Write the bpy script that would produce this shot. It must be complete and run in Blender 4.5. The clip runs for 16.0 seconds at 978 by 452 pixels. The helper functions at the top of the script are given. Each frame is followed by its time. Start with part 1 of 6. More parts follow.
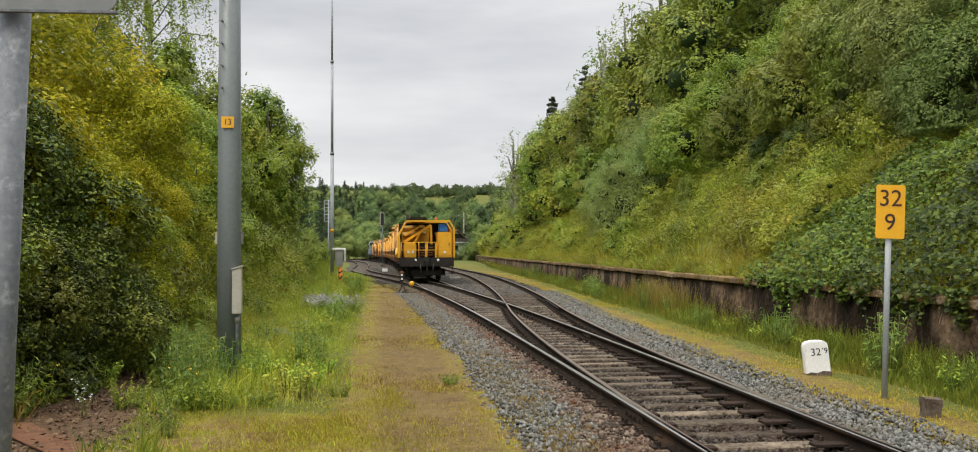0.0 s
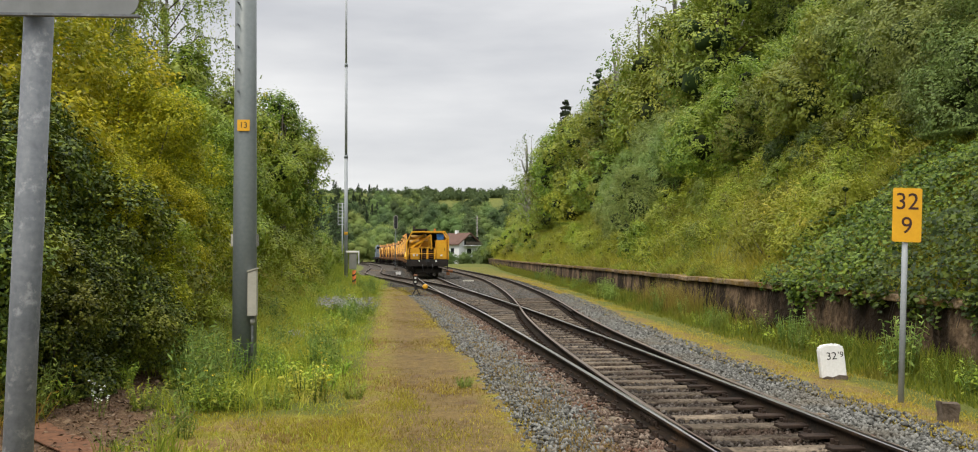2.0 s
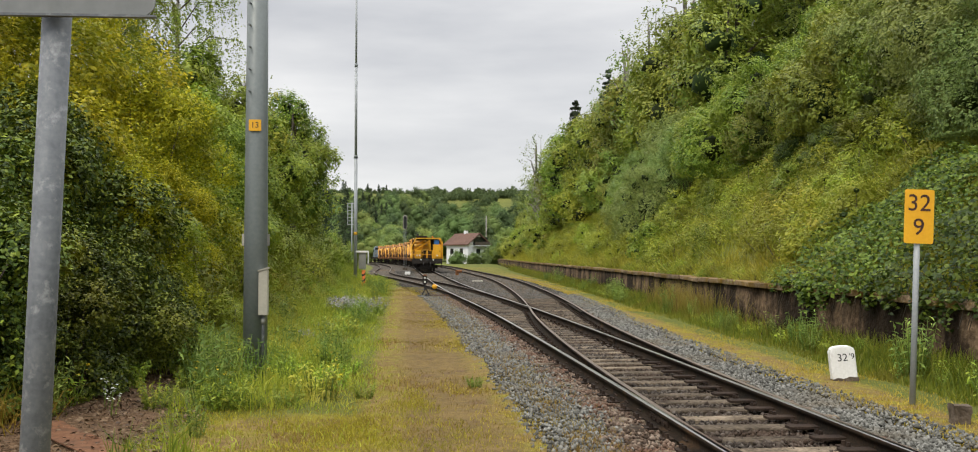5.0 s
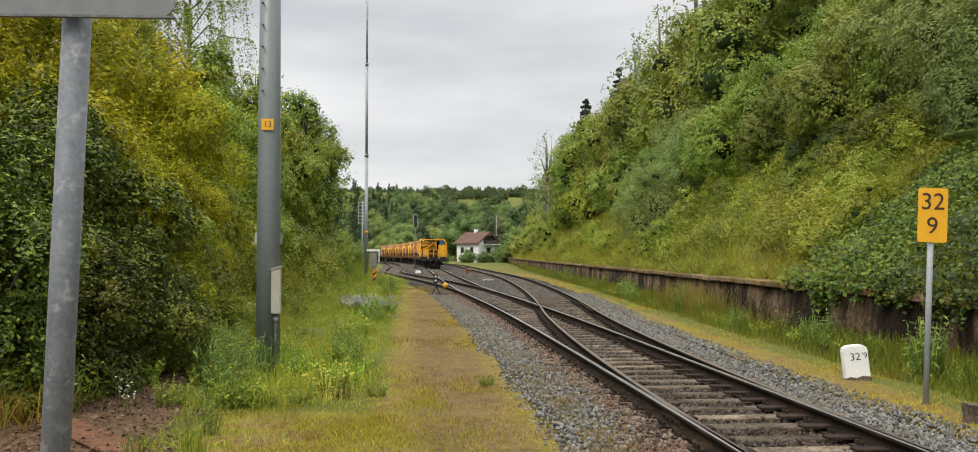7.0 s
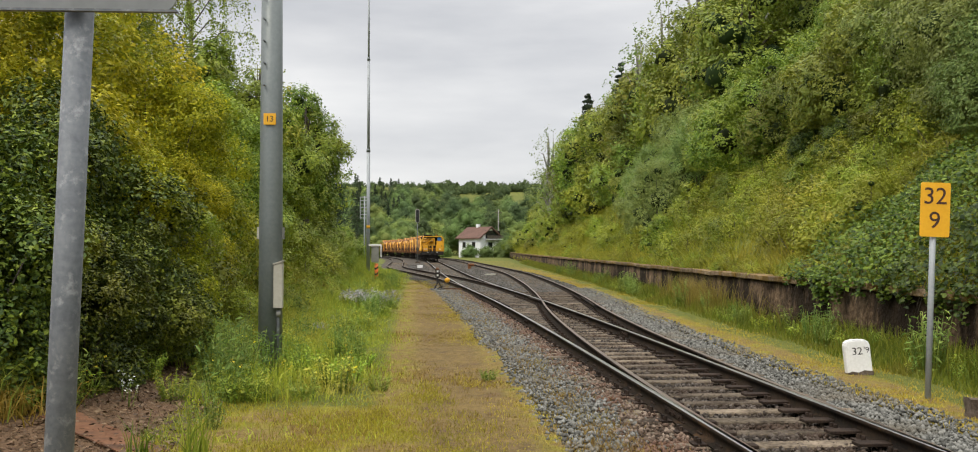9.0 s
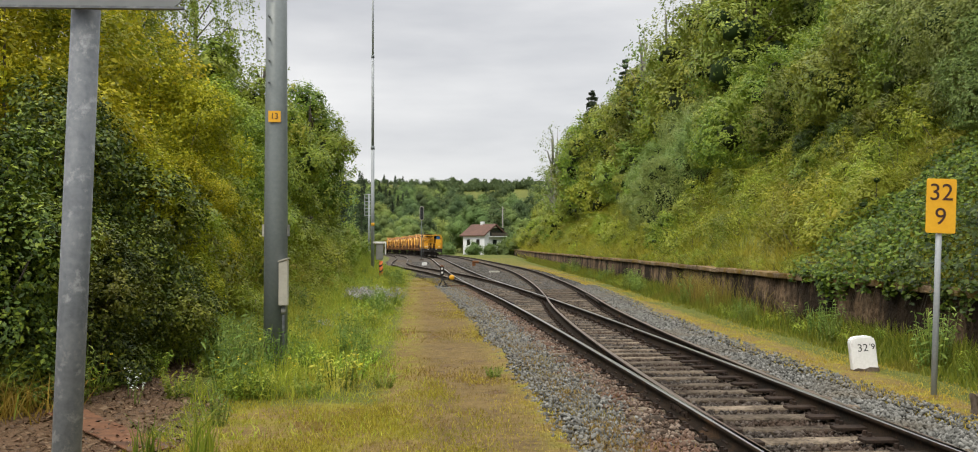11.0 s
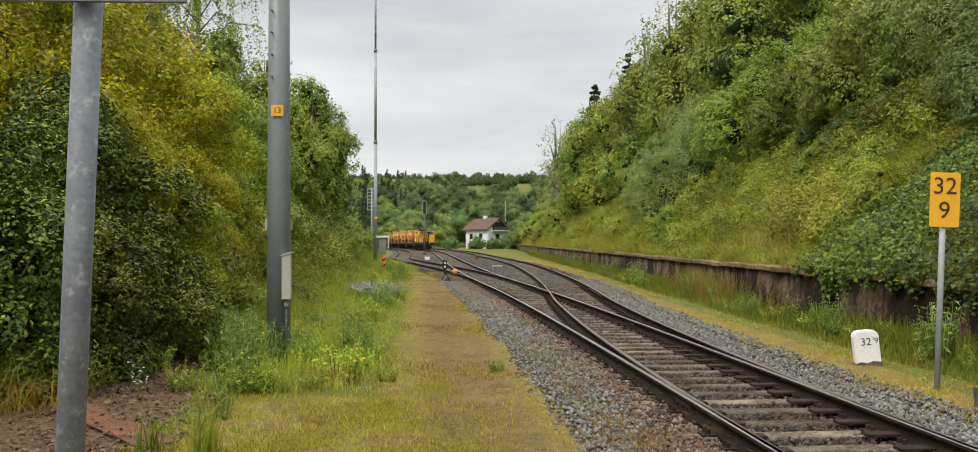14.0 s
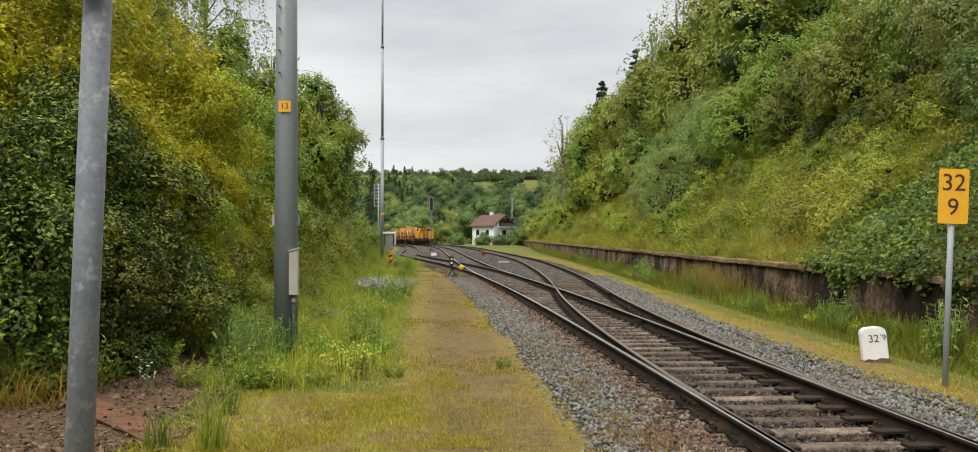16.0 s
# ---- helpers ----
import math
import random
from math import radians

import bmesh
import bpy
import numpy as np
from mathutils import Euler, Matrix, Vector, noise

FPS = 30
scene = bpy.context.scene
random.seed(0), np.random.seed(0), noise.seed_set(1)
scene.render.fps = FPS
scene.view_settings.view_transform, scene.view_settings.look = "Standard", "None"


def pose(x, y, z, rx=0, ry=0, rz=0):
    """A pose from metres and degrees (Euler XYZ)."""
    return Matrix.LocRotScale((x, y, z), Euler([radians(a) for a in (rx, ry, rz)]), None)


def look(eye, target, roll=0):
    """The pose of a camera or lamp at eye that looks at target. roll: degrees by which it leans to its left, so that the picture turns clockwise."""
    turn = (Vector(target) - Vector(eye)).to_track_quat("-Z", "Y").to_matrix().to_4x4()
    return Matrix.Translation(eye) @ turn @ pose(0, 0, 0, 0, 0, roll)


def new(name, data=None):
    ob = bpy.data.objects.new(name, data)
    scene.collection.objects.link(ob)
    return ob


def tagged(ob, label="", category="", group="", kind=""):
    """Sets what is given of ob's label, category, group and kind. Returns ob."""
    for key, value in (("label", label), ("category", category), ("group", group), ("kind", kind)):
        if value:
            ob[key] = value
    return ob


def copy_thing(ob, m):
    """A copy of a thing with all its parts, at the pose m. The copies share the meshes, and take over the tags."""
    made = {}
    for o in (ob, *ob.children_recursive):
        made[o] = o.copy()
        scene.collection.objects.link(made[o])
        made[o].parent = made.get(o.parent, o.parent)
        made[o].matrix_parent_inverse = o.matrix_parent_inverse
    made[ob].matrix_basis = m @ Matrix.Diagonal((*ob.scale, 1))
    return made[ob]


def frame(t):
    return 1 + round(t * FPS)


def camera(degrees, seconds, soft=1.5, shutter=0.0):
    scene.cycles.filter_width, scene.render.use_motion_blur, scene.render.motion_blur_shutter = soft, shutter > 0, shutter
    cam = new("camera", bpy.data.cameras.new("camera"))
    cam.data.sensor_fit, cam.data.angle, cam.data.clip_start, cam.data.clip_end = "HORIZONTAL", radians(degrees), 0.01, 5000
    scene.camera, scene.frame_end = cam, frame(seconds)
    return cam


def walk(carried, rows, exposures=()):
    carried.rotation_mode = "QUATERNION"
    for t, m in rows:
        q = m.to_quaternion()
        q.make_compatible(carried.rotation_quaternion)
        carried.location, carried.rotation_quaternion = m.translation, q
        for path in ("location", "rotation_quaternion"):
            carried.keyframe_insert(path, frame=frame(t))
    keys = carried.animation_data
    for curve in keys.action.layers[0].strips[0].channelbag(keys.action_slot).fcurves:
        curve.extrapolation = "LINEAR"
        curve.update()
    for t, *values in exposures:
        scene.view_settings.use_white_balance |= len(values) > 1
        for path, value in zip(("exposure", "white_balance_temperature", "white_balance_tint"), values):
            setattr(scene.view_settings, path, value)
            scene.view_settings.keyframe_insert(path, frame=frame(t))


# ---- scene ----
cam = camera(55.2, 16.0, soft=1.0)
PATH = [
    (0, (0.035, 0.106, 1.725), (0.268, 2.092, 1.781), -0.3),
    (0.5, (0.032, 0.1, 1.723), (0.251, 2.087, 1.782), -0.3),
    (1, (0.022, 0.104, 1.722), (0.238, 2.091, 1.784), -0.3),
    (1.5, (0.016, 0.102, 1.721), (0.23, 2.09, 1.784), -0.3),
    (2, (0.017, 0.095, 1.72), (0.222, 2.084, 1.783), -0.2),
    (2.5, (0.021, 0.096, 1.72), (0.223, 2.085, 1.783), -0.2),
    (3, (0.017, 0.095, 1.723), (0.217, 2.084, 1.787), -0.2),
    (3.5, (0.015, 0.09, 1.72), (0.209, 2.08, 1.783), -0.2),
    (4, (0.009, 0.088, 1.718), (0.201, 2.077, 1.783), -0.1),
    (6.5, (-0.019, 0.075, 1.719), (0.15, 2.066, 1.78), -0.0),
    (7, (-0.026, 0.069, 1.719), (0.138, 2.061, 1.78), -0.0),
    (7.5, (-0.028, 0.061, 1.715), (0.137, 2.053, 1.772), -0.0),
    (8, (-0.032, 0.064, 1.716), (0.134, 2.057, 1.768), -0.0),
    (8.5, (-0.029, 0.069, 1.715), (0.133, 2.061, 1.767), -0.0),
    (9, (-0.028, 0.066, 1.715), (0.132, 2.059, 1.765), 0.0),
    (11.5, (-0.037, 0.069, 1.711), (0.111, 2.063, 1.755), -0.1),
    (12, (-0.036, 0.07, 1.711), (0.11, 2.064, 1.754), -0.1),
    (12.5, (-0.039, 0.071, 1.708), (0.11, 2.065, 1.746), -0.1),
    (13, (-0.035, 0.073, 1.709), (0.112, 2.067, 1.746), -0.1),
    (13.5, (-0.038, 0.077, 1.709), (0.108, 2.071, 1.744), -0.1),
    (14, (-0.037, 0.073, 1.708), (0.108, 2.067, 1.74), -0.1),
    (14.5, (-0.036, 0.07, 1.707), (0.106, 2.065, 1.738), -0.0),
    (15, (-0.04, 0.076, 1.706), (0.094, 2.071, 1.735), -0.0),
    (15.5, (-0.041, 0.074, 1.707), (0.093, 2.069, 1.734), -0.0),
    (16, (-0.043, 0.072, 1.705), (0.088, 2.067, 1.729), -0.0),
]
walk(cam, [(t, look(e, g, r)) for t, e, g, r in PATH])

# ---- light: a bright overcast sky, brighter overhead, and a soft high sun behind the cloud ----
SUN_DIR = Vector((-0.42, -0.42, 0.8)).normalized()
world = bpy.data.worlds.new("world")
scene.world = world
world.use_nodes = True
wn, wl = world.node_tree.nodes, world.node_tree.links
wn.clear()
w_out = wn.new("ShaderNodeOutputWorld")
w_bg = wn.new("ShaderNodeBackground")
w_sky = wn.new("ShaderNodeTexSky")
w_sky.sky_type, w_sky.sun_disc = "NISHITA", False
w_sky.sun_elevation = math.asin(SUN_DIR.z)
w_sky.sun_rotation = math.atan2(SUN_DIR.x, SUN_DIR.y)
w_tc = wn.new("ShaderNodeTexCoord")
w_map = wn.new("ShaderNodeMapping")
w_map.inputs["Scale"].default_value = (1.0, 1.0, 4.5)
w_noise = wn.new("ShaderNodeTexNoise")
w_noise.inputs["Scale"].default_value = 1.9
w_noise.inputs["Detail"].default_value = 6
w_noise.inputs["Roughness"].default_value = 0.5
w_ramp = wn.new("ShaderNodeValToRGB")
w_ramp.color_ramp.elements[0].position, w_ramp.color_ramp.elements[0].color = 0.38, (0.50, 0.507, 0.53, 1)
w_ramp.color_ramp.elements[1].position, w_ramp.color_ramp.elements[1].color = 0.62, (0.77, 0.765, 0.76, 1)
w_sep = wn.new("ShaderNodeSeparateXYZ")
w_rise = wn.new("ShaderNodeMapRange")   # overcast skies are about three times as bright overhead as at the horizon
w_rise.interpolation_type = "SMOOTHSTEP"
for k, v in zip(("From Min", "From Max", "To Min", "To Max"), (0.22, 0.95, 1.0, 3.6)):
    w_rise.inputs[k].default_value = v
w_mul = wn.new("ShaderNodeVectorMath")
w_mul.operation = "MULTIPLY"
w_sc = wn.new("ShaderNodeVectorMath")
w_sc.operation = "SCALE"
w_sc.inputs["Scale"].default_value = 0.10
w_mix = wn.new("ShaderNodeMix")
w_mix.data_type = "RGBA"
w_mix.inputs[0].default_value = 0.92
wl.new(w_tc.outputs["Generated"], w_map.inputs["Vector"])
wl.new(w_map.outputs["Vector"], w_noise.inputs["Vector"])
wl.new(w_noise.outputs["Fac"], w_ramp.inputs["Fac"])
wl.new(w_tc.outputs["Generated"], w_sep.inputs["Vector"])
wl.new(w_sep.outputs["Z"], w_rise.inputs["Value"])
wl.new(w_ramp.outputs["Color"], w_mul.inputs[0])
wl.new(w_rise.outputs["Result"], w_mul.inputs[1])
wl.new(w_sky.outputs["Color"], w_sc.inputs[0])
wl.new(w_sc.outputs["Vector"], w_mix.inputs[6])
wl.new(w_mul.outputs["Vector"], w_mix.inputs[7])
wl.new(w_mix.outputs[2], w_bg.inputs["Color"])
w_bg.inputs["Strength"].default_value = 1.0
wl.new(w_bg.outputs["Background"], w_out.inputs["Surface"])
sun = new("sun", bpy.data.lights.new("sun", "SUN"))
sun.data.energy, sun.data.angle, sun.data.color = 1.5, radians(14), (1.0, 0.92, 0.78)
sun.matrix_world = look(SUN_DIR * 100, (0, 0, 0))
scene.view_settings.exposure = 0.27


# ---- materials ----
def mat(name, c1, c2, scale=2.0, fine=30.0, rough=0.8, metal=0.0, bump=0.3, depth=0.01, coords="Object", rnd=0.0, stain=None, stain_scale=0.7, stain_at=0.6, streak=1.0):
    """A surface of two colours mixed at two scales, with relief, a random tint for each object and stains."""
    m = bpy.data.materials.new(name)
    m.use_nodes = True
    n, l = m.node_tree.nodes, m.node_tree.links
    bs = n["Principled BSDF"]
    if coords == "Position":
        src = n.new("ShaderNodeNewGeometry").outputs["Position"]
    else:
        src = n.new("ShaderNodeTexCoord").outputs["Object"]
    a, b = n.new("ShaderNodeTexNoise"), n.new("ShaderNodeTexNoise")
    a.inputs["Scale"].default_value, a.inputs["Detail"].default_value = scale, 5
    b.inputs["Scale"].default_value, b.inputs["Detail"].default_value = fine, 4
    l.new(src, a.inputs["Vector"])
    l.new(src, b.inputs["Vector"])
    add = n.new("ShaderNodeMath")
    add.operation = "MULTIPLY_ADD"
    add.inputs[1].default_value = 0.5
    l.new(b.outputs["Fac"], add.inputs[0])
    half = n.new("ShaderNodeMath")
    half.operation = "MULTIPLY"
    half.inputs[1].default_value = 0.5
    l.new(a.outputs["Fac"], half.inputs[0])
    l.new(half.outputs[0], add.inputs[2])
    ramp = n.new("ShaderNodeValToRGB")
    ramp.color_ramp.elements[0].position, ramp.color_ramp.elements[1].position = 0.36, 0.64
    ramp.color_ramp.elements[0].color, ramp.color_ramp.elements[1].color = (*c1, 1), (*c2, 1)
    l.new(add.outputs[0], ramp.inputs["Fac"])
    col = ramp.outputs["Color"]
    if stain:
        s = n.new("ShaderNodeTexNoise")
        s.inputs["Scale"].default_value, s.inputs["Detail"].default_value = stain_scale, 8
        s.inputs["Roughness"].default_value = 0.7
        mp = n.new("ShaderNodeMapping")
        mp.inputs["Scale"].default_value = (1, 1, streak)
        l.new(src, mp.inputs["Vector"])
        l.new(mp.outputs["Vector"], s.inputs["Vector"])
        r = n.new("ShaderNodeMapRange")
        r.inputs["From Min"].default_value, r.inputs["From Max"].default_value = stain_at - 0.06, stain_at + 0.08
        l.new(s.outputs["Fac"], r.inputs["Value"])
        mx = n.new("ShaderNodeMix")
        mx.data_type = "RGBA"
        l.new(r.outputs["Result"], mx.inputs[0])
        l.new(col, mx.inputs[6])
        mx.inputs[7].default_value = (*stain, 1)
        col = mx.outputs[2]
    if rnd:
        inf = n.new("ShaderNodeObjectInfo")
        r = n.new("ShaderNodeMapRange")
        r.inputs["To Min"].default_value, r.inputs["To Max"].default_value = 1 - rnd, 1 + rnd
        l.new(inf.outputs["Random"], r.inputs["Value"])
        hsv = n.new("ShaderNodeHueSaturation")
        l.new(r.outputs["Result"], hsv.inputs["Value"])
        l.new(col, hsv.inputs["Color"])
        col = hsv.outputs["Color"]
    l.new(col, bs.inputs["Base Color"])
    bs.inputs["Roughness"].default_value, bs.inputs["Metallic"].default_value = rough, metal
    if rough > 0.78:
        bs.inputs["Specular IOR Level"].default_value = 0.12
    if bump:
        bp = n.new("ShaderNodeBump")
        bp.inputs["Strength"].default_value, bp.inputs["Distance"].default_value = bump, depth
        l.new(b.outputs["Fac"], bp.inputs["Height"])
        l.new(bp.outputs["Normal"], bs.inputs["Normal"])
    return m


def leaf_mat(name, dark, mid, light, patch=None, patch_scale=0.5, patch_at=0.55, through_light=0.35, rough=0.5, vary=0.34):
    """Leaves: each has its own tint, with drifts of a second colour, and lets some light through."""
    m = bpy.data.materials.new(name)
    m.use_nodes = True
    n, l = m.node_tree.nodes, m.node_tree.links
    bs, out = n["Principled BSDF"], n["Material Output"]
    geo = n.new("ShaderNodeNewGeometry")
    ramp = n.new("ShaderNodeValToRGB")
    e = ramp.color_ramp.elements
    e[0].color, e[1].color = (*dark, 1), (*light, 1)
    e.new(0.5).color = (*mid, 1)
    l.new(geo.outputs["Random Per Island"], ramp.inputs["Fac"])
    col = ramp.outputs["Color"]
    if patch:
        s = n.new("ShaderNodeTexNoise")
        s.inputs["Scale"].default_value, s.inputs["Detail"].default_value = patch_scale, 4
        l.new(geo.outputs["Position"], s.inputs["Vector"])
        r = n.new("ShaderNodeMapRange")
        r.inputs["From Min"].default_value, r.inputs["From Max"].default_value = patch_at - 0.1, patch_at + 0.1
        r.inputs["To Max"].default_value = 0.85
        l.new(s.outputs["Fac"], r.inputs["Value"])
        mx = n.new("ShaderNodeMix")
        mx.data_type = "RGBA"
        l.new(r.outputs["Result"], mx.inputs[0])
        l.new(col, mx.inputs[6])
        mx.inputs[7].default_value = (*patch, 1)
        col = mx.outputs[2]
    inf = n.new("ShaderNodeObjectInfo")
    r = n.new("ShaderNodeMapRange")
    r.inputs["To Min"].default_value, r.inputs["To Max"].default_value = 1 - vary, 1 + vary
    l.new(inf.outputs["Random"], r.inputs["Value"])
    hsv = n.new("ShaderNodeHueSaturation")
    h1, h2 = n.new("ShaderNodeMath"), n.new("ShaderNodeMath")   # a second, unrelated number for the hue
    h1.operation, h2.operation = "MULTIPLY", "FRACT"
    h1.inputs[1].default_value = 37.7
    l.new(inf.outputs["Random"], h1.inputs[0])
    l.new(h1.outputs[0], h2.inputs[0])
    hr = n.new("ShaderNodeMapRange")
    hr.inputs["To Min"].default_value, hr.inputs["To Max"].default_value = 0.48, 0.52
    l.new(h2.outputs[0], hr.inputs["Value"])
    l.new(hr.outputs["Result"], hsv.inputs["Hue"])
    l.new(r.outputs["Result"], hsv.inputs["Value"])
    l.new(col, hsv.inputs["Color"])
    col = hsv.outputs["Color"]
    l.new(col, bs.inputs["Base Color"])
    bs.inputs["Roughness"].default_value = rough
    bs.inputs["Specular IOR Level"].default_value = 0.2
    tr = n.new("ShaderNodeBsdfTranslucent")
    l.new(col, tr.inputs["Color"])
    mix = n.new("ShaderNodeMixShader")
    mix.inputs[0].default_value = through_light
    l.new(bs.outputs[0], mix.inputs[1])
    l.new(tr.outputs[0], mix.inputs[2])
    l.new(mix.outputs[0], out.inputs["Surface"])
    return m


M_RAIL_SIDE = mat("rusty_rail", (0.006, 0.005, 0.004), (0.030, 0.019, 0.011), 3, 40, 0.85, 0, 0.3, 0.003, "Position", 0, (0.075, 0.042, 0.020), 2.2, 0.62)
M_RAIL_TOP = mat("polished_rail_head", (0.22, 0.215, 0.20), (0.35, 0.345, 0.325), 2, 50, 0.30, 0.8, 0.05, 0.001, "Position")
M_RAIL_DULL = mat("dull_rail_head", (0.10, 0.075, 0.055), (0.17, 0.125, 0.09), 2, 50, 0.5, 0.5, 0.1, 0.001, "Position")
M_SLEEPER = mat("weathered_sleeper_wood", (0.050, 0.038, 0.026), (0.20, 0.160, 0.116), 3, 28, 0.88, 0, 0.8, 0.015, "Position", 0.35, (0.035, 0.024, 0.016), 1.4, 0.56)
M_PLATE = mat("rusty_plate", (0.014, 0.010, 0.008), (0.045, 0.030, 0.021), 8, 60, 0.85, 0, 0.3, 0.004, "Position", 0.2)
M_BALLAST = mat("grey_ballast", (0.016, 0.013, 0.010), (0.125, 0.112, 0.092), 1.2, 13, 0.95, 0, 1.0, 0.06, "Position", 0, (0.07, 0.046, 0.028), 0.5, 0.56)
M_CONCRETE = mat("stained_concrete_wall", (0.040, 0.024, 0.013), (0.215, 0.150, 0.092), 1.3, 9, 0.95, 0, 1.0, 0.08, "Position", 0, (0.018, 0.012, 0.007), 0.9, 0.48, 0.45)
M_COPING = mat("mossy_coping", (0.085, 0.055, 0.032), (0.30, 0.225, 0.15), 2.5, 20, 0.95, 0, 1.0, 0.03, "Position", 0.3, (0.16, 0.10, 0.025), 1.5, 0.50)
M_GALV = mat("galvanised_steel", (0.10, 0.11, 0.125), (0.165, 0.175, 0.19), 9, 50, 0.65, 0.2, 0.1, 0.002, "Object", 0, (0.27, 0.28, 0.29), 16, 0.60)
M_MAST = mat("pale_galvanised_tube", (0.25, 0.27, 0.285), (0.33, 0.35, 0.36), 2, 30, 0.6, 0.1, 0.05, 0.002)
M_GREYPOLE = mat("grey_painted_steel", (0.125, 0.145, 0.145), (0.16, 0.18, 0.18), 0.8, 20, 0.45, 0.15, 0.08, 0.002, "Object", 0, (0.11, 0.125, 0.12), 0.6, 0.6)
M_YELLOWPLATE = mat("yellow_plate_paint", (0.72, 0.36, 0.012), (0.80, 0.42, 0.018), 3, 30, 0.5, 0, 0.05, 0.002)
M_BLACK = mat("black_paint", (0.012, 0.012, 0.013), (0.025, 0.024, 0.024), 4, 40, 0.6)
M_WHITE = mat("white_stone_paint", (0.66, 0.66, 0.64), (0.80, 0.80, 0.79), 3, 30, 0.75, 0, 0.3, 0.004, "Object", 0, (0.45, 0.42, 0.36), 5, 0.66)
M_STONE = mat("rough_stone", (0.06, 0.046, 0.034), (0.145, 0.115, 0.088), 5, 25, 0.95, 0, 0.8, 0.02, "Object")
M_BOXGREY = mat("grey_cabinet", (0.17, 0.17, 0.155), (0.26, 0.255, 0.235), 3, 30, 0.65, 0, 0.1, 0.003)
M_BOXCREAM = mat("cream_cabinet", (0.36, 0.34, 0.285), (0.44, 0.42, 0.36), 3, 30, 0.6, 0, 0.1, 0.003)
M_ORANGE = mat("orange_paint", (0.62, 0.13, 0.02), (0.70, 0.18, 0.03), 4, 40, 0.6)
M_RUST = mat("rusted_sheet_steel", (0.10, 0.048, 0.027), (0.19, 0.095, 0.052), 2.5, 24, 0.9, 0.1, 0.4, 0.004, "Object", 0, (0.07, 0.040, 0.026), 2, 0.56)
M_TRAIN = mat("yellow_machine_paint", (0.66, 0.32, 0.012), (0.78, 0.42, 0.02), 0.8, 9, 0.45, 0, 0.05, 0.004, "Object", 0, (0.42, 0.20, 0.02), 0.7, 0.62)
M_WAGON = mat("dusty_orange_paint", (0.34, 0.14, 0.014), (0.52, 0.24, 0.026), 0.9, 9, 0.65, 0, 0.05, 0.004, "Object", 0.15, (0.12, 0.06, 0.025), 1.1, 0.52)
M_UNDER = mat("dark_underframe", (0.018, 0.017, 0.016), (0.045, 0.038, 0.032), 2, 20, 0.8)
M_BROWNISH = mat("rusty_wagon_frame", (0.13, 0.055, 0.025), (0.24, 0.11, 0.05), 2, 20, 0.8)
M_BLUE = mat("blue_sheet", (0.03, 0.16, 0.50), (0.05, 0.22, 0.60), 3, 20, 0.5)
M_LOCO = mat("blue_grey_loco_paint", (0.13, 0.165, 0.20), (0.19, 0.23, 0.265), 1, 12, 0.5)
M_BELT = mat("worn_conveyor_cover", (0.36, 0.21, 0.06), (0.55, 0.36, 0.14), 2, 20, 0.8, 0, 0.3, 0.01, "Object", 0.2)
M_RENDER = mat("white_house_render", (0.70, 0.71, 0.73), (0.80, 0.81, 0.83), 0.8, 10, 0.9, 0, 0.2, 0.01)
M_ROOF = mat("brown_roof_tiles", (0.095, 0.058, 0.046), (0.15, 0.088, 0.068), 1.0, 6, 0.85, 0, 0.4, 0.03)
M_BARK = mat("bark", (0.06, 0.05, 0.04), (0.13, 0.11, 0.09), 4, 30, 0.95, 0, 0.8, 0.02, "Object")
M_BIRCH = mat("pale_birch_bark", (0.10, 0.09, 0.08), (0.42, 0.40, 0.37), 5, 20, 0.9, 0, 0.4, 0.01, "Object")
M_GLASS = mat("dark_glass", (0.012, 0.014, 0.017), (0.025, 0.028, 0.032), 1, 5, 0.12, 0, 0)

L_YELLOW = leaf_mat("yellow_green_leaves", (0.19, 0.205, 0.013), (0.42, 0.405, 0.019), (0.64, 0.57, 0.03), (0.17, 0.23, 0.018), 0.55, 0.56, 0.40, vary=0.2)
L_DARK = leaf_mat("dark_green_leaves", (0.018, 0.034, 0.006), (0.064, 0.100, 0.012), (0.185, 0.22, 0.022), (0.20, 0.19, 0.017), 0.5, 0.66, 0.14)
L_GREEN = leaf_mat("fresh_green_leaves", (0.090, 0.145, 0.016), (0.185, 0.255, 0.026), (0.32, 0.375, 0.042), (0.28, 0.29, 0.024), 0.22, 0.60, 0.2, vary=0.28)
L_OLIVE = leaf_mat("olive_green_leaves", (0.120, 0.150, 0.022), (0.225, 0.255, 0.034), (0.355, 0.37, 0.052), (0.14, 0.195, 0.027), 0.2, 0.56, 0.2, vary=0.28)
L_GREY = leaf_mat("grey_green_leaves", (0.12, 0.17, 0.04), (0.20, 0.265, 0.065), (0.31, 0.37, 0.10), None, vary=0.2)
# aerial haze is mixed into this paler, bluer leaf colour
L_FAR = leaf_mat("hazy_leaves", (0.145, 0.205, 0.066), (0.172, 0.238, 0.074), (0.20, 0.265, 0.08), (0.115, 0.168, 0.064), 0.03, 0.56, rough=0.9, vary=0.2)
L_CONIFER = leaf_mat("conifer_needles", (0.026, 0.042, 0.019), (0.04, 0.062, 0.027), (0.06, 0.085, 0.036), None, through_light=0.1)
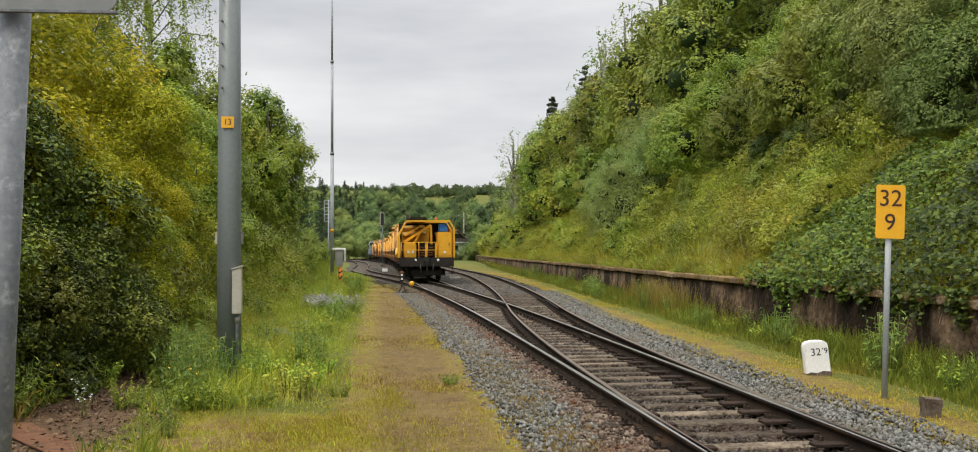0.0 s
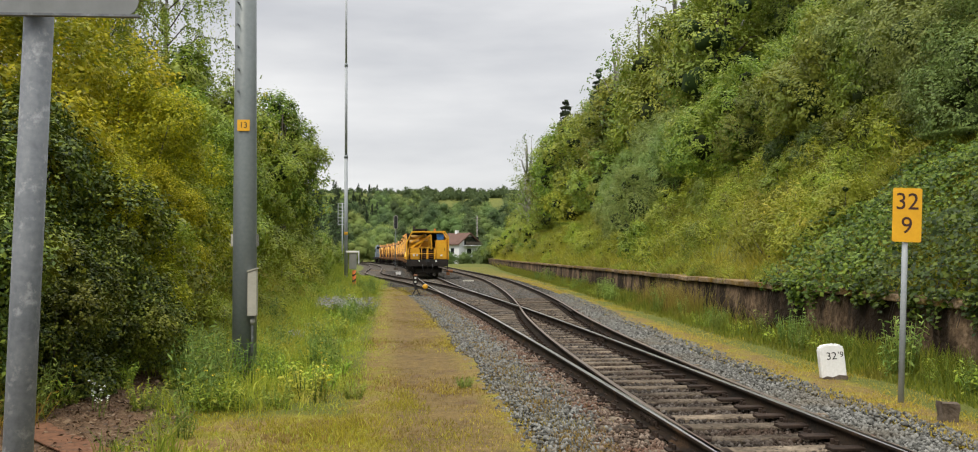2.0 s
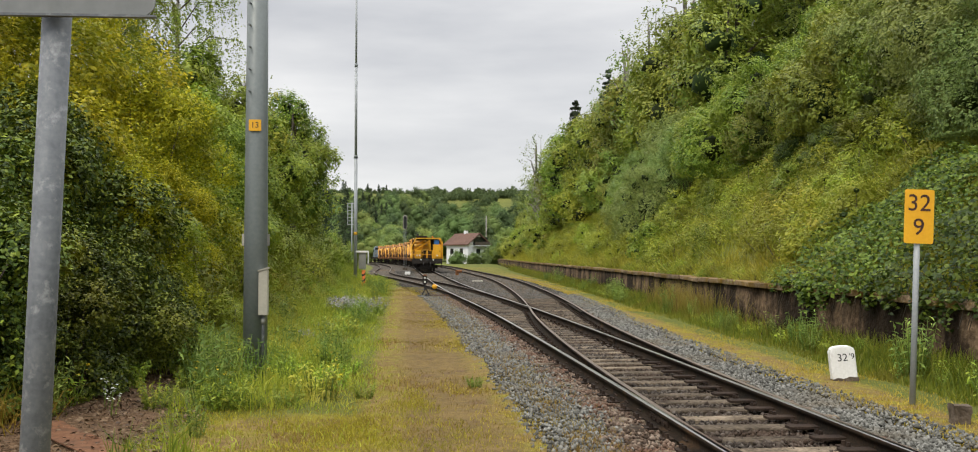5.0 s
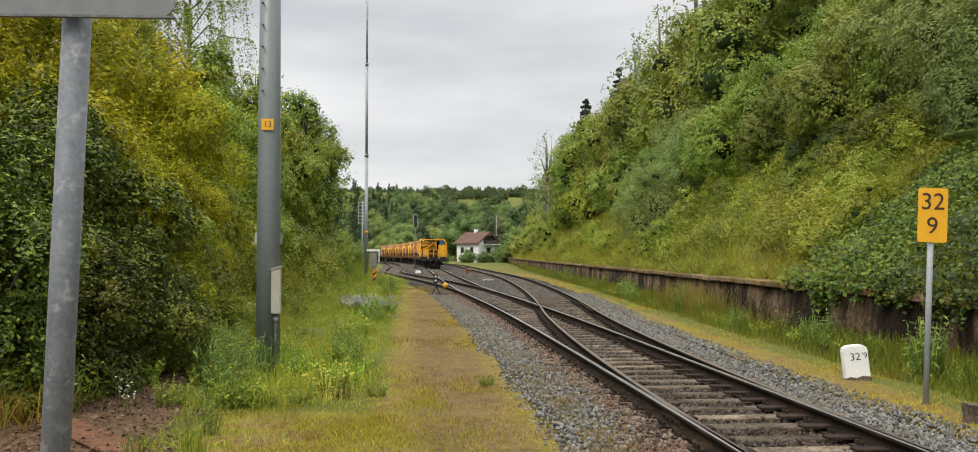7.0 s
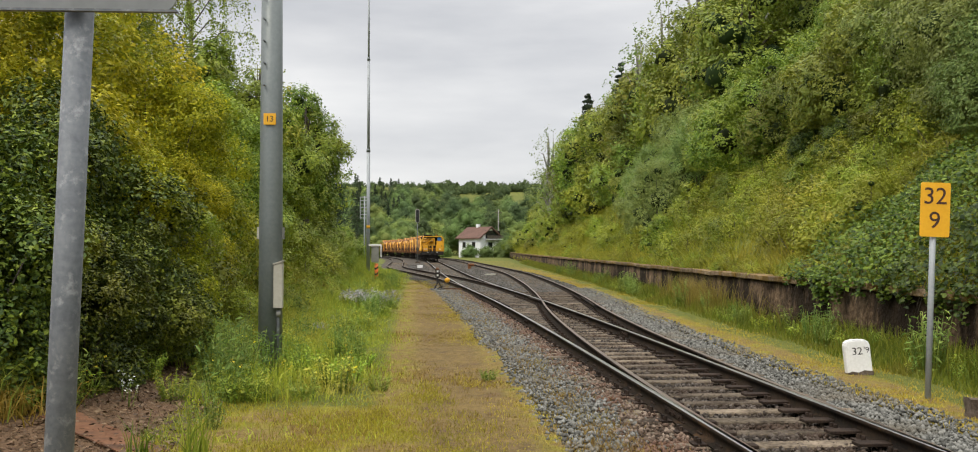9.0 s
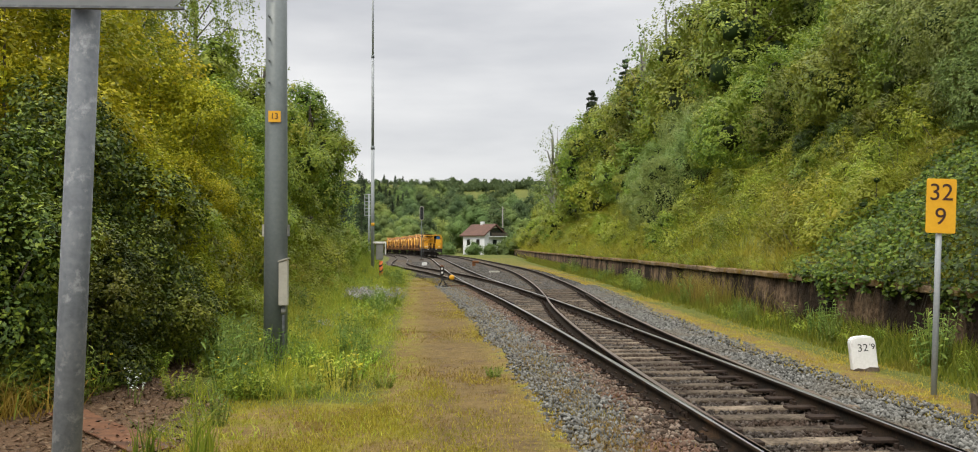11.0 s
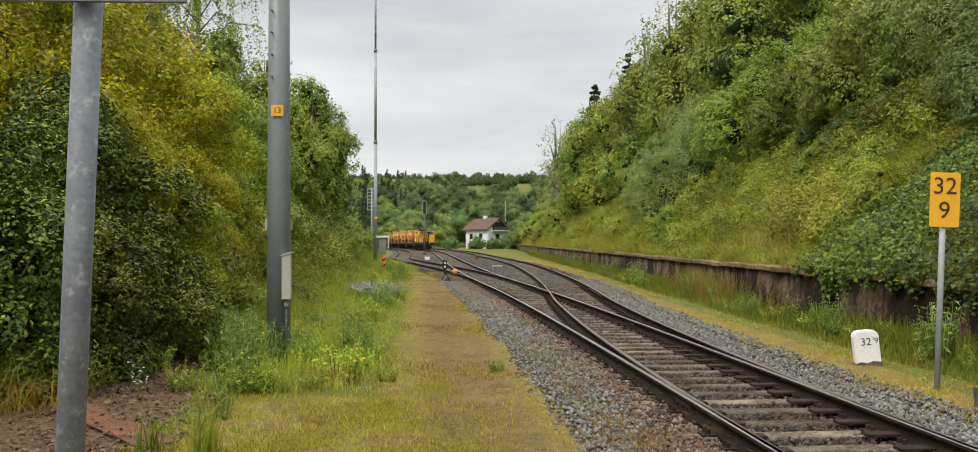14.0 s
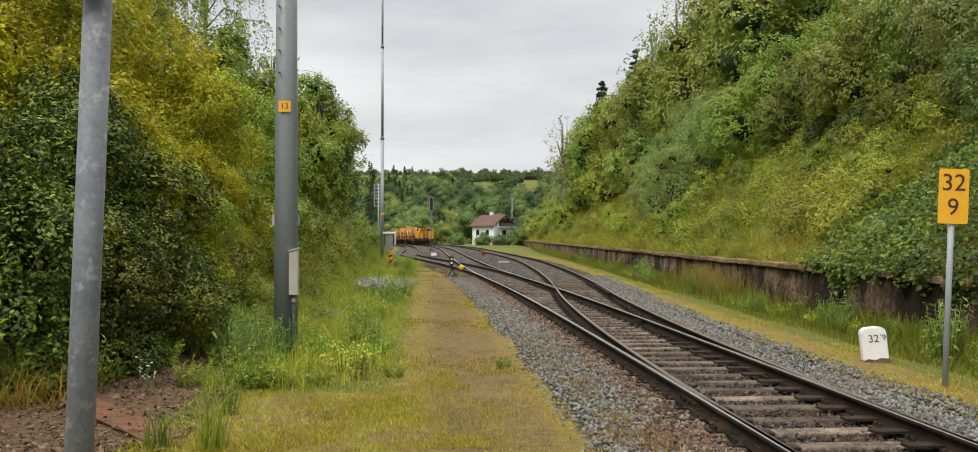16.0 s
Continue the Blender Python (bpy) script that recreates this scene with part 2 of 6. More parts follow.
L_GRASS = leaf_mat("tall_green_grass", (0.16, 0.235, 0.026), (0.265, 0.35, 0.036), (0.39, 0.43, 0.055), (0.37, 0.345, 0.055), 0.6, 0.60)
L_DRY = leaf_mat("dry_yellow_grass", (0.165, 0.108, 0.030), (0.28, 0.20, 0.048), (0.385, 0.295, 0.072), (0.255, 0.24, 0.030), 0.9, 0.57)
L_BANK = leaf_mat("bank_grass", (0.145, 0.180, 0.019), (0.24, 0.27, 0.026), (0.35, 0.355, 0.045), (0.34, 0.285, 0.045), 0.3, 0.62)
L_WEED = leaf_mat("bluish_weeds", (0.12, 0.19, 0.04), (0.19, 0.27, 0.055), (0.27, 0.35, 0.07), None)
# dark green of the filler lumps: shade deep between leaves, put into colour
L_GAP_SHADE = leaf_mat("inner_foliage", (0.020, 0.033, 0.009), (0.026, 0.042, 0.011), (0.032, 0.050, 0.013), None, through_light=0.0, rough=0.9)
L_STRAW = leaf_mat("straw_grass", (0.26, 0.19, 0.030), (0.38, 0.285, 0.042), (0.48, 0.37, 0.065), (0.33, 0.30, 0.035), 0.8, 0.60)
L_MOSS = leaf_mat("yellow_moss_grass", (0.26, 0.215, 0.026), (0.385, 0.32, 0.034), (0.52, 0.44, 0.052), (0.29, 0.285, 0.032), 0.9, 0.66)
L_HERB = leaf_mat("bank_herbs", (0.125, 0.170, 0.017), (0.22, 0.27, 0.025), (0.335, 0.36, 0.037), (0.31, 0.28, 0.034), 0.25, 0.60)
L_IVY = leaf_mat("broad_bramble_leaves", (0.022, 0.042, 0.007), (0.085, 0.128, 0.014), (0.20, 0.25, 0.030), None, rough=0.45)
L_FOOT = leaf_mat("shaded_rank_grass", (0.11, 0.16, 0.020), (0.19, 0.25, 0.028), (0.30, 0.33, 0.04), (0.30, 0.26, 0.045), 0.6, 0.60)
L_FLOWER = leaf_mat("pale_lilac_flowers", (0.26, 0.24, 0.255), (0.33, 0.31, 0.325), (0.42, 0.40, 0.41), None)
L_PETAL = leaf_mat("white_petals", (0.62, 0.62, 0.58), (0.70, 0.70, 0.66), (0.78, 0.78, 0.74), None)
L_BLOSSOM = leaf_mat("yellow_flowers", (0.6, 0.45, 0.02), (0.7, 0.55, 0.03), (0.8, 0.65, 0.05), None)


def ground_material():
    """Soil, green turf and dry mown grass, told apart by the dry and bare layers of the ground."""
    m = bpy.data.materials.new("ground_turf")
    m.use_nodes = True
    n, l = m.node_tree.nodes, m.node_tree.links
    bs = n["Principled BSDF"]
    geo = n.new("ShaderNodeNewGeometry")
    fine, big = n.new("ShaderNodeTexNoise"), n.new("ShaderNodeTexNoise")
    fine.inputs["Scale"].default_value, fine.inputs["Detail"].default_value = 9, 12
    fine.inputs["Roughness"].default_value = 0.82
    big.inputs["Scale"].default_value, big.inputs["Detail"].default_value = 2.4, 10
    l.new(geo.outputs["Position"], fine.inputs["Vector"])
    l.new(geo.outputs["Position"], big.inputs["Vector"])

    def blend(c1, c2, source, lo=0.35, hi=0.65):
        r = n.new("ShaderNodeValToRGB")
        r.color_ramp.elements[0].position, r.color_ramp.elements[1].position = lo, hi
        r.color_ramp.elements[0].color, r.color_ramp.elements[1].color = (*c1, 1), (*c2, 1)
        l.new(source, r.inputs["Fac"])
        return r.outputs["Color"]

    green = blend((0.055, 0.068, 0.014), (0.15, 0.16, 0.03), fine.outputs["Fac"])
    dry = blend((0.10, 0.066, 0.025), (0.26, 0.183, 0.064), fine.outputs["Fac"])
    mossy = blend((0.13, 0.118, 0.016), (0.27, 0.24, 0.032), fine.outputs["Fac"])
    bare = blend((0.055, 0.034, 0.019), (0.185, 0.115, 0.066), fine.outputs["Fac"])
    dry2 = n.new("ShaderNodeMix")
    dry2.data_type = "RGBA"
    rr = n.new("ShaderNodeMapRange")
    rr.inputs["From Min"].default_value, rr.inputs["From Max"].default_value = 0.46, 0.64
    l.new(big.outputs["Fac"], rr.inputs["Value"])
    l.new(rr.outputs["Result"], dry2.inputs[0])
    l.new(dry, dry2.inputs[6])
    l.new(mossy, dry2.inputs[7])
    col = green
    for layer, c in (("dry", dry2.outputs[2]), ("bare", bare)):
        at = n.new("ShaderNodeAttribute")
        at.attribute_name = layer
        sm = n.new("ShaderNodeMath")
        sm.operation = "ADD"
        l.new(at.outputs["Fac"], sm.inputs[0])
        l.new(big.outputs["Fac"], sm.inputs[1])
        r = n.new("ShaderNodeMapRange")
        r.inputs["From Min"].default_value, r.inputs["From Max"].default_value = 0.85, 1.15
        l.new(sm.outputs[0], r.inputs["Value"])
        mx = n.new("ShaderNodeMix")
        mx.data_type = "RGBA"
        l.new(r.outputs["Result"], mx.inputs[0])
        l.new(col, mx.inputs[6])
        l.new(c, mx.inputs[7])
        col = mx.outputs[2]
    l.new(col, bs.inputs["Base Color"])
    bs.inputs["Roughness"].default_value = 0.95
    bs.inputs["Specular IOR Level"].default_value = 0.15
    bp = n.new("ShaderNodeBump")
    bp.inputs["Strength"].default_value, bp.inputs["Distance"].default_value = 0.7, 0.05
    l.new(fine.outputs["Fac"], bp.inputs["Height"])
    l.new(bp.outputs["Normal"], bs.inputs["Normal"])
    return m


M_GROUND = ground_material()


# ---- mesh helpers ----
def part(name, bm, material, parent=None, label="", bevel=0.0):
    """Links a bmesh as one mesh object under a thing or under a part."""
    if bevel:
        bmesh.ops.bevel(bm, geom=bm.edges[:], offset=bevel, segments=2, affect="EDGES", clamp_overlap=True)
    me = bpy.data.meshes.new(name)
    bm.to_mesh(me)
    bm.free()
    me.materials.append(material)
    ob = new(name, me)
    ob.parent = parent
    return tagged(ob, label)


def box(bm, x0, x1, y0, y1, z0, z1, m=None):
    made = bmesh.ops.create_cube(bm, size=1, matrix=Matrix.Translation(((x0 + x1) / 2, (y0 + y1) / 2, (z0 + z1) / 2)) @ Matrix.Diagonal((x1 - x0, y1 - y0, z1 - z0, 1)))
    if m is not None:
        bmesh.ops.transform(bm, matrix=m, verts=made["verts"])
    return bm


def block(x0, x1, y0, y1, z0, z1, m=None):
    return box(bmesh.new(), x0, x1, y0, y1, z0, z1, m)


def tube(bm, points, radii, sides=10):
    """A tapered tube through the points, closed at both ends."""
    rings = []
    pts = [Vector(p) for p in points]
    for i, (p, r) in enumerate(zip(pts, radii)):
        d = (pts[min(i + 1, len(pts) - 1)] - pts[max(i - 1, 0)]).normalized()
        a = d.cross(Vector((0.31, 0.95, 0.05))).normalized()
        b = d.cross(a)
        rings.append([bm.verts.new(p + r * (a * math.cos(k * math.tau / sides) + b * math.sin(k * math.tau / sides))) for k in range(sides)])
    for r0, r1 in zip(rings, rings[1:]):
        for k in range(sides):
            f = bm.faces.new((r0[k], r1[k], r1[(k + 1) % sides], r0[(k + 1) % sides]))
            f.smooth = True
    bm.faces.new(rings[0])
    bm.faces.new(rings[-1][::-1])
    return bm


def beam(bm, a, b, w):
    """A square bar from a to b."""
    a, b = Vector(a), Vector(b)
    m = Matrix.Translation((a + b) / 2) @ (b - a).to_track_quat("Z", "Y").to_matrix().to_4x4()
    bmesh.ops.create_cube(bm, size=1, matrix=m @ Matrix.Diagonal((w, w, (b - a).length, 1)))
    return bm


def thing(name, label, category, group="", at=None, kind=""):
    ob = tagged(new(name), label, category, group, kind)
    if at is not None:
        ob.matrix_basis = at
    return ob


def fast_mesh(name, verts, faces, material, smooth=False):
    """A mesh from arrays of vertices and of equal faces."""
    verts, faces = np.asarray(verts, np.float32), np.asarray(faces, np.int32)
    me = bpy.data.meshes.new(name)
    k = faces.shape[1]
    me.vertices.add(len(verts))
    me.vertices.foreach_set("co", verts.ravel())
    me.loops.add(faces.size)
    me.loops.foreach_set("vertex_index", faces.ravel())
    me.polygons.add(len(faces))
    me.polygons.foreach_set("loop_start", np.arange(0, faces.size, k, dtype=np.int32))
    if smooth:
        me.polygons.foreach_set("use_smooth", np.ones(len(faces), bool))
    me.update(calc_edges=True)
    me.materials.append(material)
    return me


def letters(name, body, size, material, parent, m):
    """Writing in the built-in font, as a mesh."""
    cu = bpy.data.curves.new(name, "FONT")
    cu.body, cu.size, cu.align_x, cu.align_y, cu.extrude = body, size, "CENTER", "CENTER", 0.001
    tmp = new(name, cu)
    bpy.context.view_layer.update()
    me = bpy.data.meshes.new_from_object(tmp.evaluated_get(bpy.context.evaluated_depsgraph_get()))
    bpy.data.objects.remove(tmp)
    me.materials.clear()
    me.materials.append(material)
    ob = new(name, me)
    ob.parent = parent
    ob.matrix_basis = m
    return ob


# ---- the lie of the land ----
def smooth(a, b, v):
    s = np.clip((np.asarray(v, float) - a) / (b - a), 0, 1)
    return s * s * (3 - 2 * s)


def spline(knots):
    """A smooth curve x(y) through knots (y, x), with level tangents kept monotone."""
    ky, kx = np.array(knots, float).T
    d = np.diff(kx) / np.diff(ky)
    tan = np.concatenate([[d[0]], (d[1:] + d[:-1]) / 2, [d[-1]]])

    def at(y):
        y = np.asarray(y, float)
        i = np.clip(np.searchsorted(ky, y) - 1, 0, len(ky) - 2)
        h = ky[i + 1] - ky[i]
        s = (y - ky[i]) / h
        return ((2 * s**3 - 3 * s**2 + 1) * kx[i] + (s**3 - 2 * s**2 + s) * h * tan[i]
                + (3 * s**2 - 2 * s**3) * kx[i + 1] + (s**3 - s**2) * h * tan[i + 1])
    return at


wall_line = spline([(-40, 5.9), (0, 7.1), (14, 7.75), (22, 8.15), (30, 8.65), (45, 9.75), (77, 11.7), (110, 13.8), (150, 16.6), (200, 20.2)])
WALL_TOP = 1.12


def wall_x(y):
    return wall_line(np.clip(y, -40, 200))


def land(x, y):
    """Height of the ground: level by the tracks, a bank behind the wall, hills far off."""
    x, y = np.asarray(x, float), np.asarray(y, float)
    u = x - wall_x(y)
    hill = 1 - smooth(165, 250, y)
    bank = WALL_TOP - 0.05 + 0.74 * np.clip(u - 0.3, 0, 7) + 0.95 * np.clip(u - 7.3, 0, 11) + 0.35 * np.clip(u - 18.3, 0, 14)
    z = np.where(u > 0.2, bank * hill, 0.0)
    z = z - 0.06 * smooth(-0.9, -0.2, u) * (u < 0.2)
    z = z + 1.5 * smooth(-2.3, -5.6, x) * smooth(9.5, 20, y) * (1 - smooth(75, 110, y))
    z = z + 55 * smooth(240, 850, y + 0.10 * np.abs(x) * (x < 0))
    return z


main_near = spline([(-40, 3.36), (0, 3.36), (20, 3.34), (29, 3.2), (38, 2.9), (48, 2.68), (60, 2.58), (90, 2.52), (117, 2.5), (130, 2.5)])


def main_x(y):
    y = np.asarray(y, float)
    return main_near(np.minimum(y, 117)) - np.maximum(y - 117, 0) ** 2 / (2 * 800)


loop_off = spline([(-40, 0), (0, 0), (5.3, 0.0), (10, 0.06), (15, 0.25), (20, 0.57), (25, 1.02), (29, 1.5), (36, 2.35), (43, 3.05), (54, 3.85), (65, 4.35), (78, 4.5), (100, 4.5), (400, 4.5)])
siding_off = spline([(-40, 0), (30, 0), (38, 0), (46, -0.25), (54, -0.85), (63, -1.8), (73, -3.0), (82, -3.9), (92, -4.4), (102, -4.5), (400, -4.5)])


def loop_x(y):
    return main_x(y) + loop_off(y)


def siding_x(y):
    return main_x(y) + siding_off(y)


def build_ground():
    us = np.concatenate([[-900, -500, -250, -140, -90, -60, -42, -34], np.arange(-28, -14, 1.0), np.arange(-14, -0.05, 0.16),
                         [0.02, 0.24, 0.4, 0.7], np.arange(1.2, 8, 0.5), np.arange(8, 34, 1.5), [36, 42, 55, 80, 130, 220, 400, 800, 1500]])
    ys = np.concatenate([[-600, -200, -80, -40], np.arange(-24, 4, 2.0), np.arange(4, 40, 0.25), np.arange(40, 90, 0.8), np.arange(90, 260, 4.0), np.arange(260, 960, 14.0), [1100, 1500, 2300, 4000]])
    Y, U = np.meshgrid(ys, us, indexing="ij")
    X = U + wall_x(Y)
    Z = land(X, Y)
    rough = np.array([noise.noise(Vector((x * 0.35, y * 0.35, 0))) * 0.04 + noise.noise(Vector((x * 1.7, y * 1.7, 4))) * 0.015 for x, y in zip(X.ravel(), Y.ravel())]).reshape(X.shape)
    near_track = smooth(-2.05, -1.8, X - np.minimum(main_x(Y), siding_x(Y))) * (1 - smooth(1.6, 1.85, X - loop_x(Y)))
    Z = Z + rough * np.where(U > 0.3, 4.0, 1.0) * (1 - near_track) - 0.2 * near_track
    verts = np.stack([X, Y, Z], -1).reshape(-1, 3)
    ny, nu = X.shape
    i = np.arange(ny * nu).reshape(ny, nu)
    faces = np.stack([i[:-1, :-1], i[:-1, 1:], i[1:, 1:], i[1:, :-1]], -1).reshape(-1, 4)
    me = fast_mesh("ground", verts, faces, M_GROUND, True)
    # where the grass is mown and dry, and where the soil lies bare
    path = smooth(-0.8, -0.1, X) * (1 - smooth(1.6, 2.4, X)) * (1 - smooth(44, 60, Y))
    front = (1 - smooth(9.2, 11.4, Y)) * smooth(-2.6, -1.6, X) * (1 - smooth(1.6, 2.4, X))
    verge = smooth(4.6, 5.2, X) * (1 - smooth(-1.9, -1.2, U)) * (Y < 140) * (1 - 0.55 * smooth(60, 95, Y))
    field = smooth(560, 640, Y) * (1 - smooth(760, 830, Y)) * 0.35
    dry = np.maximum.reduce([path, front, verge, field])
    bare = (1 - smooth(-2.9, -2.1, X)) * smooth(-8, -7, X) * (1 - smooth(10.4, 11.6, Y)) * 0.95
    bare = np.maximum(bare, 0.9 * (1 - smooth(-3.3, -2.6, X)) * smooth(-12, -8, X) * (1 - smooth(13, 15.5, Y)))
    worn = smooth(-0.5, 0.2, X) * (1 - smooth(0.9, 1.5, X)) * (1 - smooth(40, 55, Y))
    bare = np.maximum(bare, 0.50 * worn)
    for key, data in (("dry", dry), ("bare", bare)):
        me.attributes.new(key, "FLOAT", "POINT").data.foreach_set("value", data.astype(np.float32).ravel())
    tagged(new("ground", me), "uneven turf with dry mown strips and bare soil", "ground", kind="structure")


build_ground()


# ---- tracks ----
RAIL_TOP = 0.14
PROFILE = [(-0.068, 0), (0.068, 0), (0.068, 0.012), (0.012, 0.03), (0.012, 0.105), (0.035, 0.118), (0.035, 0.142), (0.028, 0.149), (-0.028, 0.149), (-0.035, 0.142), (-0.035, 0.118), (-0.012, 0.105), (-0.012, 0.03), (-0.068, 0.012)]


def rail(track, line, off, y0, y1, top=None, step=1.0, lift=0.0):
    """One rail at a sideways distance from a centre line; its running surface is a part of its own."""
    ys = np.linspace(y0, y1, max(2, int((y1 - y0) / step)))
    cx = line(ys)
    dx = np.gradient(cx, ys)
    nx, ny = 1 / np.hypot(1, dx), -dx / np.hypot(1, dx)

    def sweep(profile, name, material, parent):
        k = len(profile)
        pr = np.array(profile)
        o = off + pr[None, :, 0]
        v = np.stack([cx[:, None] + nx[:, None] * o, ys[:, None] + ny[:, None] * o,
                      np.broadcast_to(RAIL_TOP - 0.149 + lift + pr[None, :, 1], o.shape if o.shape[0] == len(ys) else (len(ys), k))], -1)
        i = np.arange(len(ys) * k).reshape(len(ys), k)
        j = np.roll(i, -1, axis=1)
        f = np.stack([i[:-1], j[:-1], j[1:], i[1:]], -1).reshape(-1, 4)
        ob = new(name, fast_mesh(name, v.reshape(-1, 3), f, material))
        ob.parent = parent
        return ob
    r = sweep(PROFILE, "rail", M_RAIL_SIDE, track)
    if top:
        sweep([(-0.030, 0.148), (0.030, 0.148), (0.027, 0.1515), (-0.027, 0.1515)], "running_surface", top, r)
    return r


def unit_box_mesh(name, material, w, d, h, bevel=0.0):
    bm = block(-w / 2, w / 2, -d / 2, d / 2, -h, 0)
    if bevel:
        bmesh.ops.bevel(bm, geom=bm.edges[:], offset=bevel, segments=1, affect="EDGES")
    me = bpy.data.meshes.new(name)
    bm.to_mesh(me)
    bm.free()
    me.materials.append(material)
    return me


def sleepers(track, line, y0, y1, width, shift, pitch=0.56):
    """Sleepers square to the line, each of its own tilt; width and shift may follow y."""
    ref = unit_box_mesh("sleeper", M_SLEEPER, 1, 0.215, 0.15, 0.014)
    rng = random.Random(int(y0 * 7 + 3))
    y = y0
    while y < y1:
        w, s = width(y) + rng.uniform(-0.1, 0.06), shift(y)
        slope = float(line(y + 0.5) - line(y - 0.5))
        ob = new("sleeper", ref)
        ob.parent = track
        ob.matrix_basis = pose(float(line(y)) + s, y, RAIL_TOP - 0.152 + rng.uniform(-0.012, 0.002), rng.uniform(-1, 1), rng.uniform(-0.4, 0.4), -math.degrees(math.atan(slope)) + rng.uniform(-0.8, 0.8)) @ Matrix.Diagonal((w, rng.uniform(0.92, 1.05), 1, 1))
        y += pitch + rng.uniform(-0.03, 0.03)


def build_tracks():
    G = 0.7525
    main = thing("main_track", "worn main track with polished rails on wooden sleepers", "railway track", "tracks", kind="structure")
    rail(main, main_x, -G, -30, 330, M_RAIL_TOP)
    rail(main, main_x, G, 5.6, 330, M_RAIL_TOP)
    loop = thing("loop_track", "rusty diverging track on wooden sleepers", "railway track", "tracks", kind="structure")
    rail(loop, loop_x, -G, 6.2, 27.6, M_RAIL_DULL)
    rail(loop, loop_x, -G, 27.6, 330, M_RAIL_DULL)
    rail(loop, loop_x, G, -30, 330, M_RAIL_DULL)
    # check rails beside the crossing
    rail(main, main_x, -G + 0.11, 26.2, 31.0, None)
    rail(loop, loop_x, G - 0.11, 26.2, 31.0, None)
    # wing rails
    rail(main, main_x, G - 0.10, 28.6, 31.2, None)
    side = thing("siding_track", "rusty siding track leaving the main track", "railway track", "tracks", kind="structure")
    rail(side, siding_x, -G, 38.5, 330, M_RAIL_DULL)
    rail(side, siding_x, G, 39.2, 330, M_RAIL_DULL)
    span = lambda y: float(np.clip(loop_off(y), 0, 3))
    sleepers(main, main_x, 2.0, 36.0, lambda y: 2.6 + span(y), lambda y: span(y) / 2)
    sleepers(main, main_x, 36.2, 120, lambda y: 2.6, lambda y: 0, pitch=0.62)
    sleepers(loop, loop_x, 36.4, 120, lambda y: 2.5, lambda y: 0, pitch=0.62)
    sleepers(side, siding_x, 56, 120, lambda y: 2.5, lambda y: 0, pitch=0.62)
    # base plates with their screws under the near rails
    bm = block(-0.19, 0.19, -0.09, 0.09, -0.016, 0)
    for sx in (-0.13, 0.13):
        for sy in (-0.045, 0.045):
            bmesh.ops.create_cone(bm, cap_ends=True, segments=6, radius1=0.024, radius2=0.02, depth=0.045, matrix=Matrix.Translation((sx, sy, 0.02)))
    me = bpy.data.meshes.new("base_plate")
    bm.to_mesh(me)
    bm.free()
    me.materials.append(M_PLATE)
    for track, line, off in ((main, main_x, -G), (main, main_x, G), (loop, loop_x, -G), (loop, loop_x, G)):
        y = 6.0 if track is main else 12.0
        while y < 34:
            ob = new("base_plate", me)
            ob.parent = track
            ob.matrix_basis = pose(float(line(y)) + off, y, RAIL_TOP - 0.137)
            y += 0.56
    # sliding chairs under the switch blades
    chair = unit_box_mesh("slide_chair", M_PLATE, 0.34, 0.15, 0.03, 0.005)
    for y in np.arange(6.3, 15, 0.56):
        for off in (-G + 0.14, G - 0.14):
            ob = new("slide_chair", chair)
            ob.parent = main
            ob.matrix_basis = pose(float(main_x(y)) + off * 1.0, float(y), RAIL_TOP - 0.105)


build_tracks()


def rail_joints():
    """Fishplates with bolts at the rail joints."""
    main = bpy.data.objects["main_track"]
    for y, off in ((9.4, -0.7525), (21.5, -0.7525), (18.2, 0.7525), (33.0, -0.7525)):
        for s in (-1, 1):
            x = float(main_x(y)) + off + s * 0.022
            bm = block(x - 0.010, x + 0.010, y - 0.32, y + 0.32, RAIL_TOP - 0.115, RAIL_TOP - 0.045)
            for k in (-0.24, -0.08, 0.08, 0.24):
                bmesh.ops.create_cone(bm, cap_ends=True, segments=6, radius1=0.022, radius2=0.022, depth=0.05, matrix=Matrix.Translation((x, y + k, RAIL_TOP - 0.08)) @ Matrix.Rotation(radians(90), 4, "Y"))
            part("fishplate", bm, M_PLATE, main)


rail_joints()


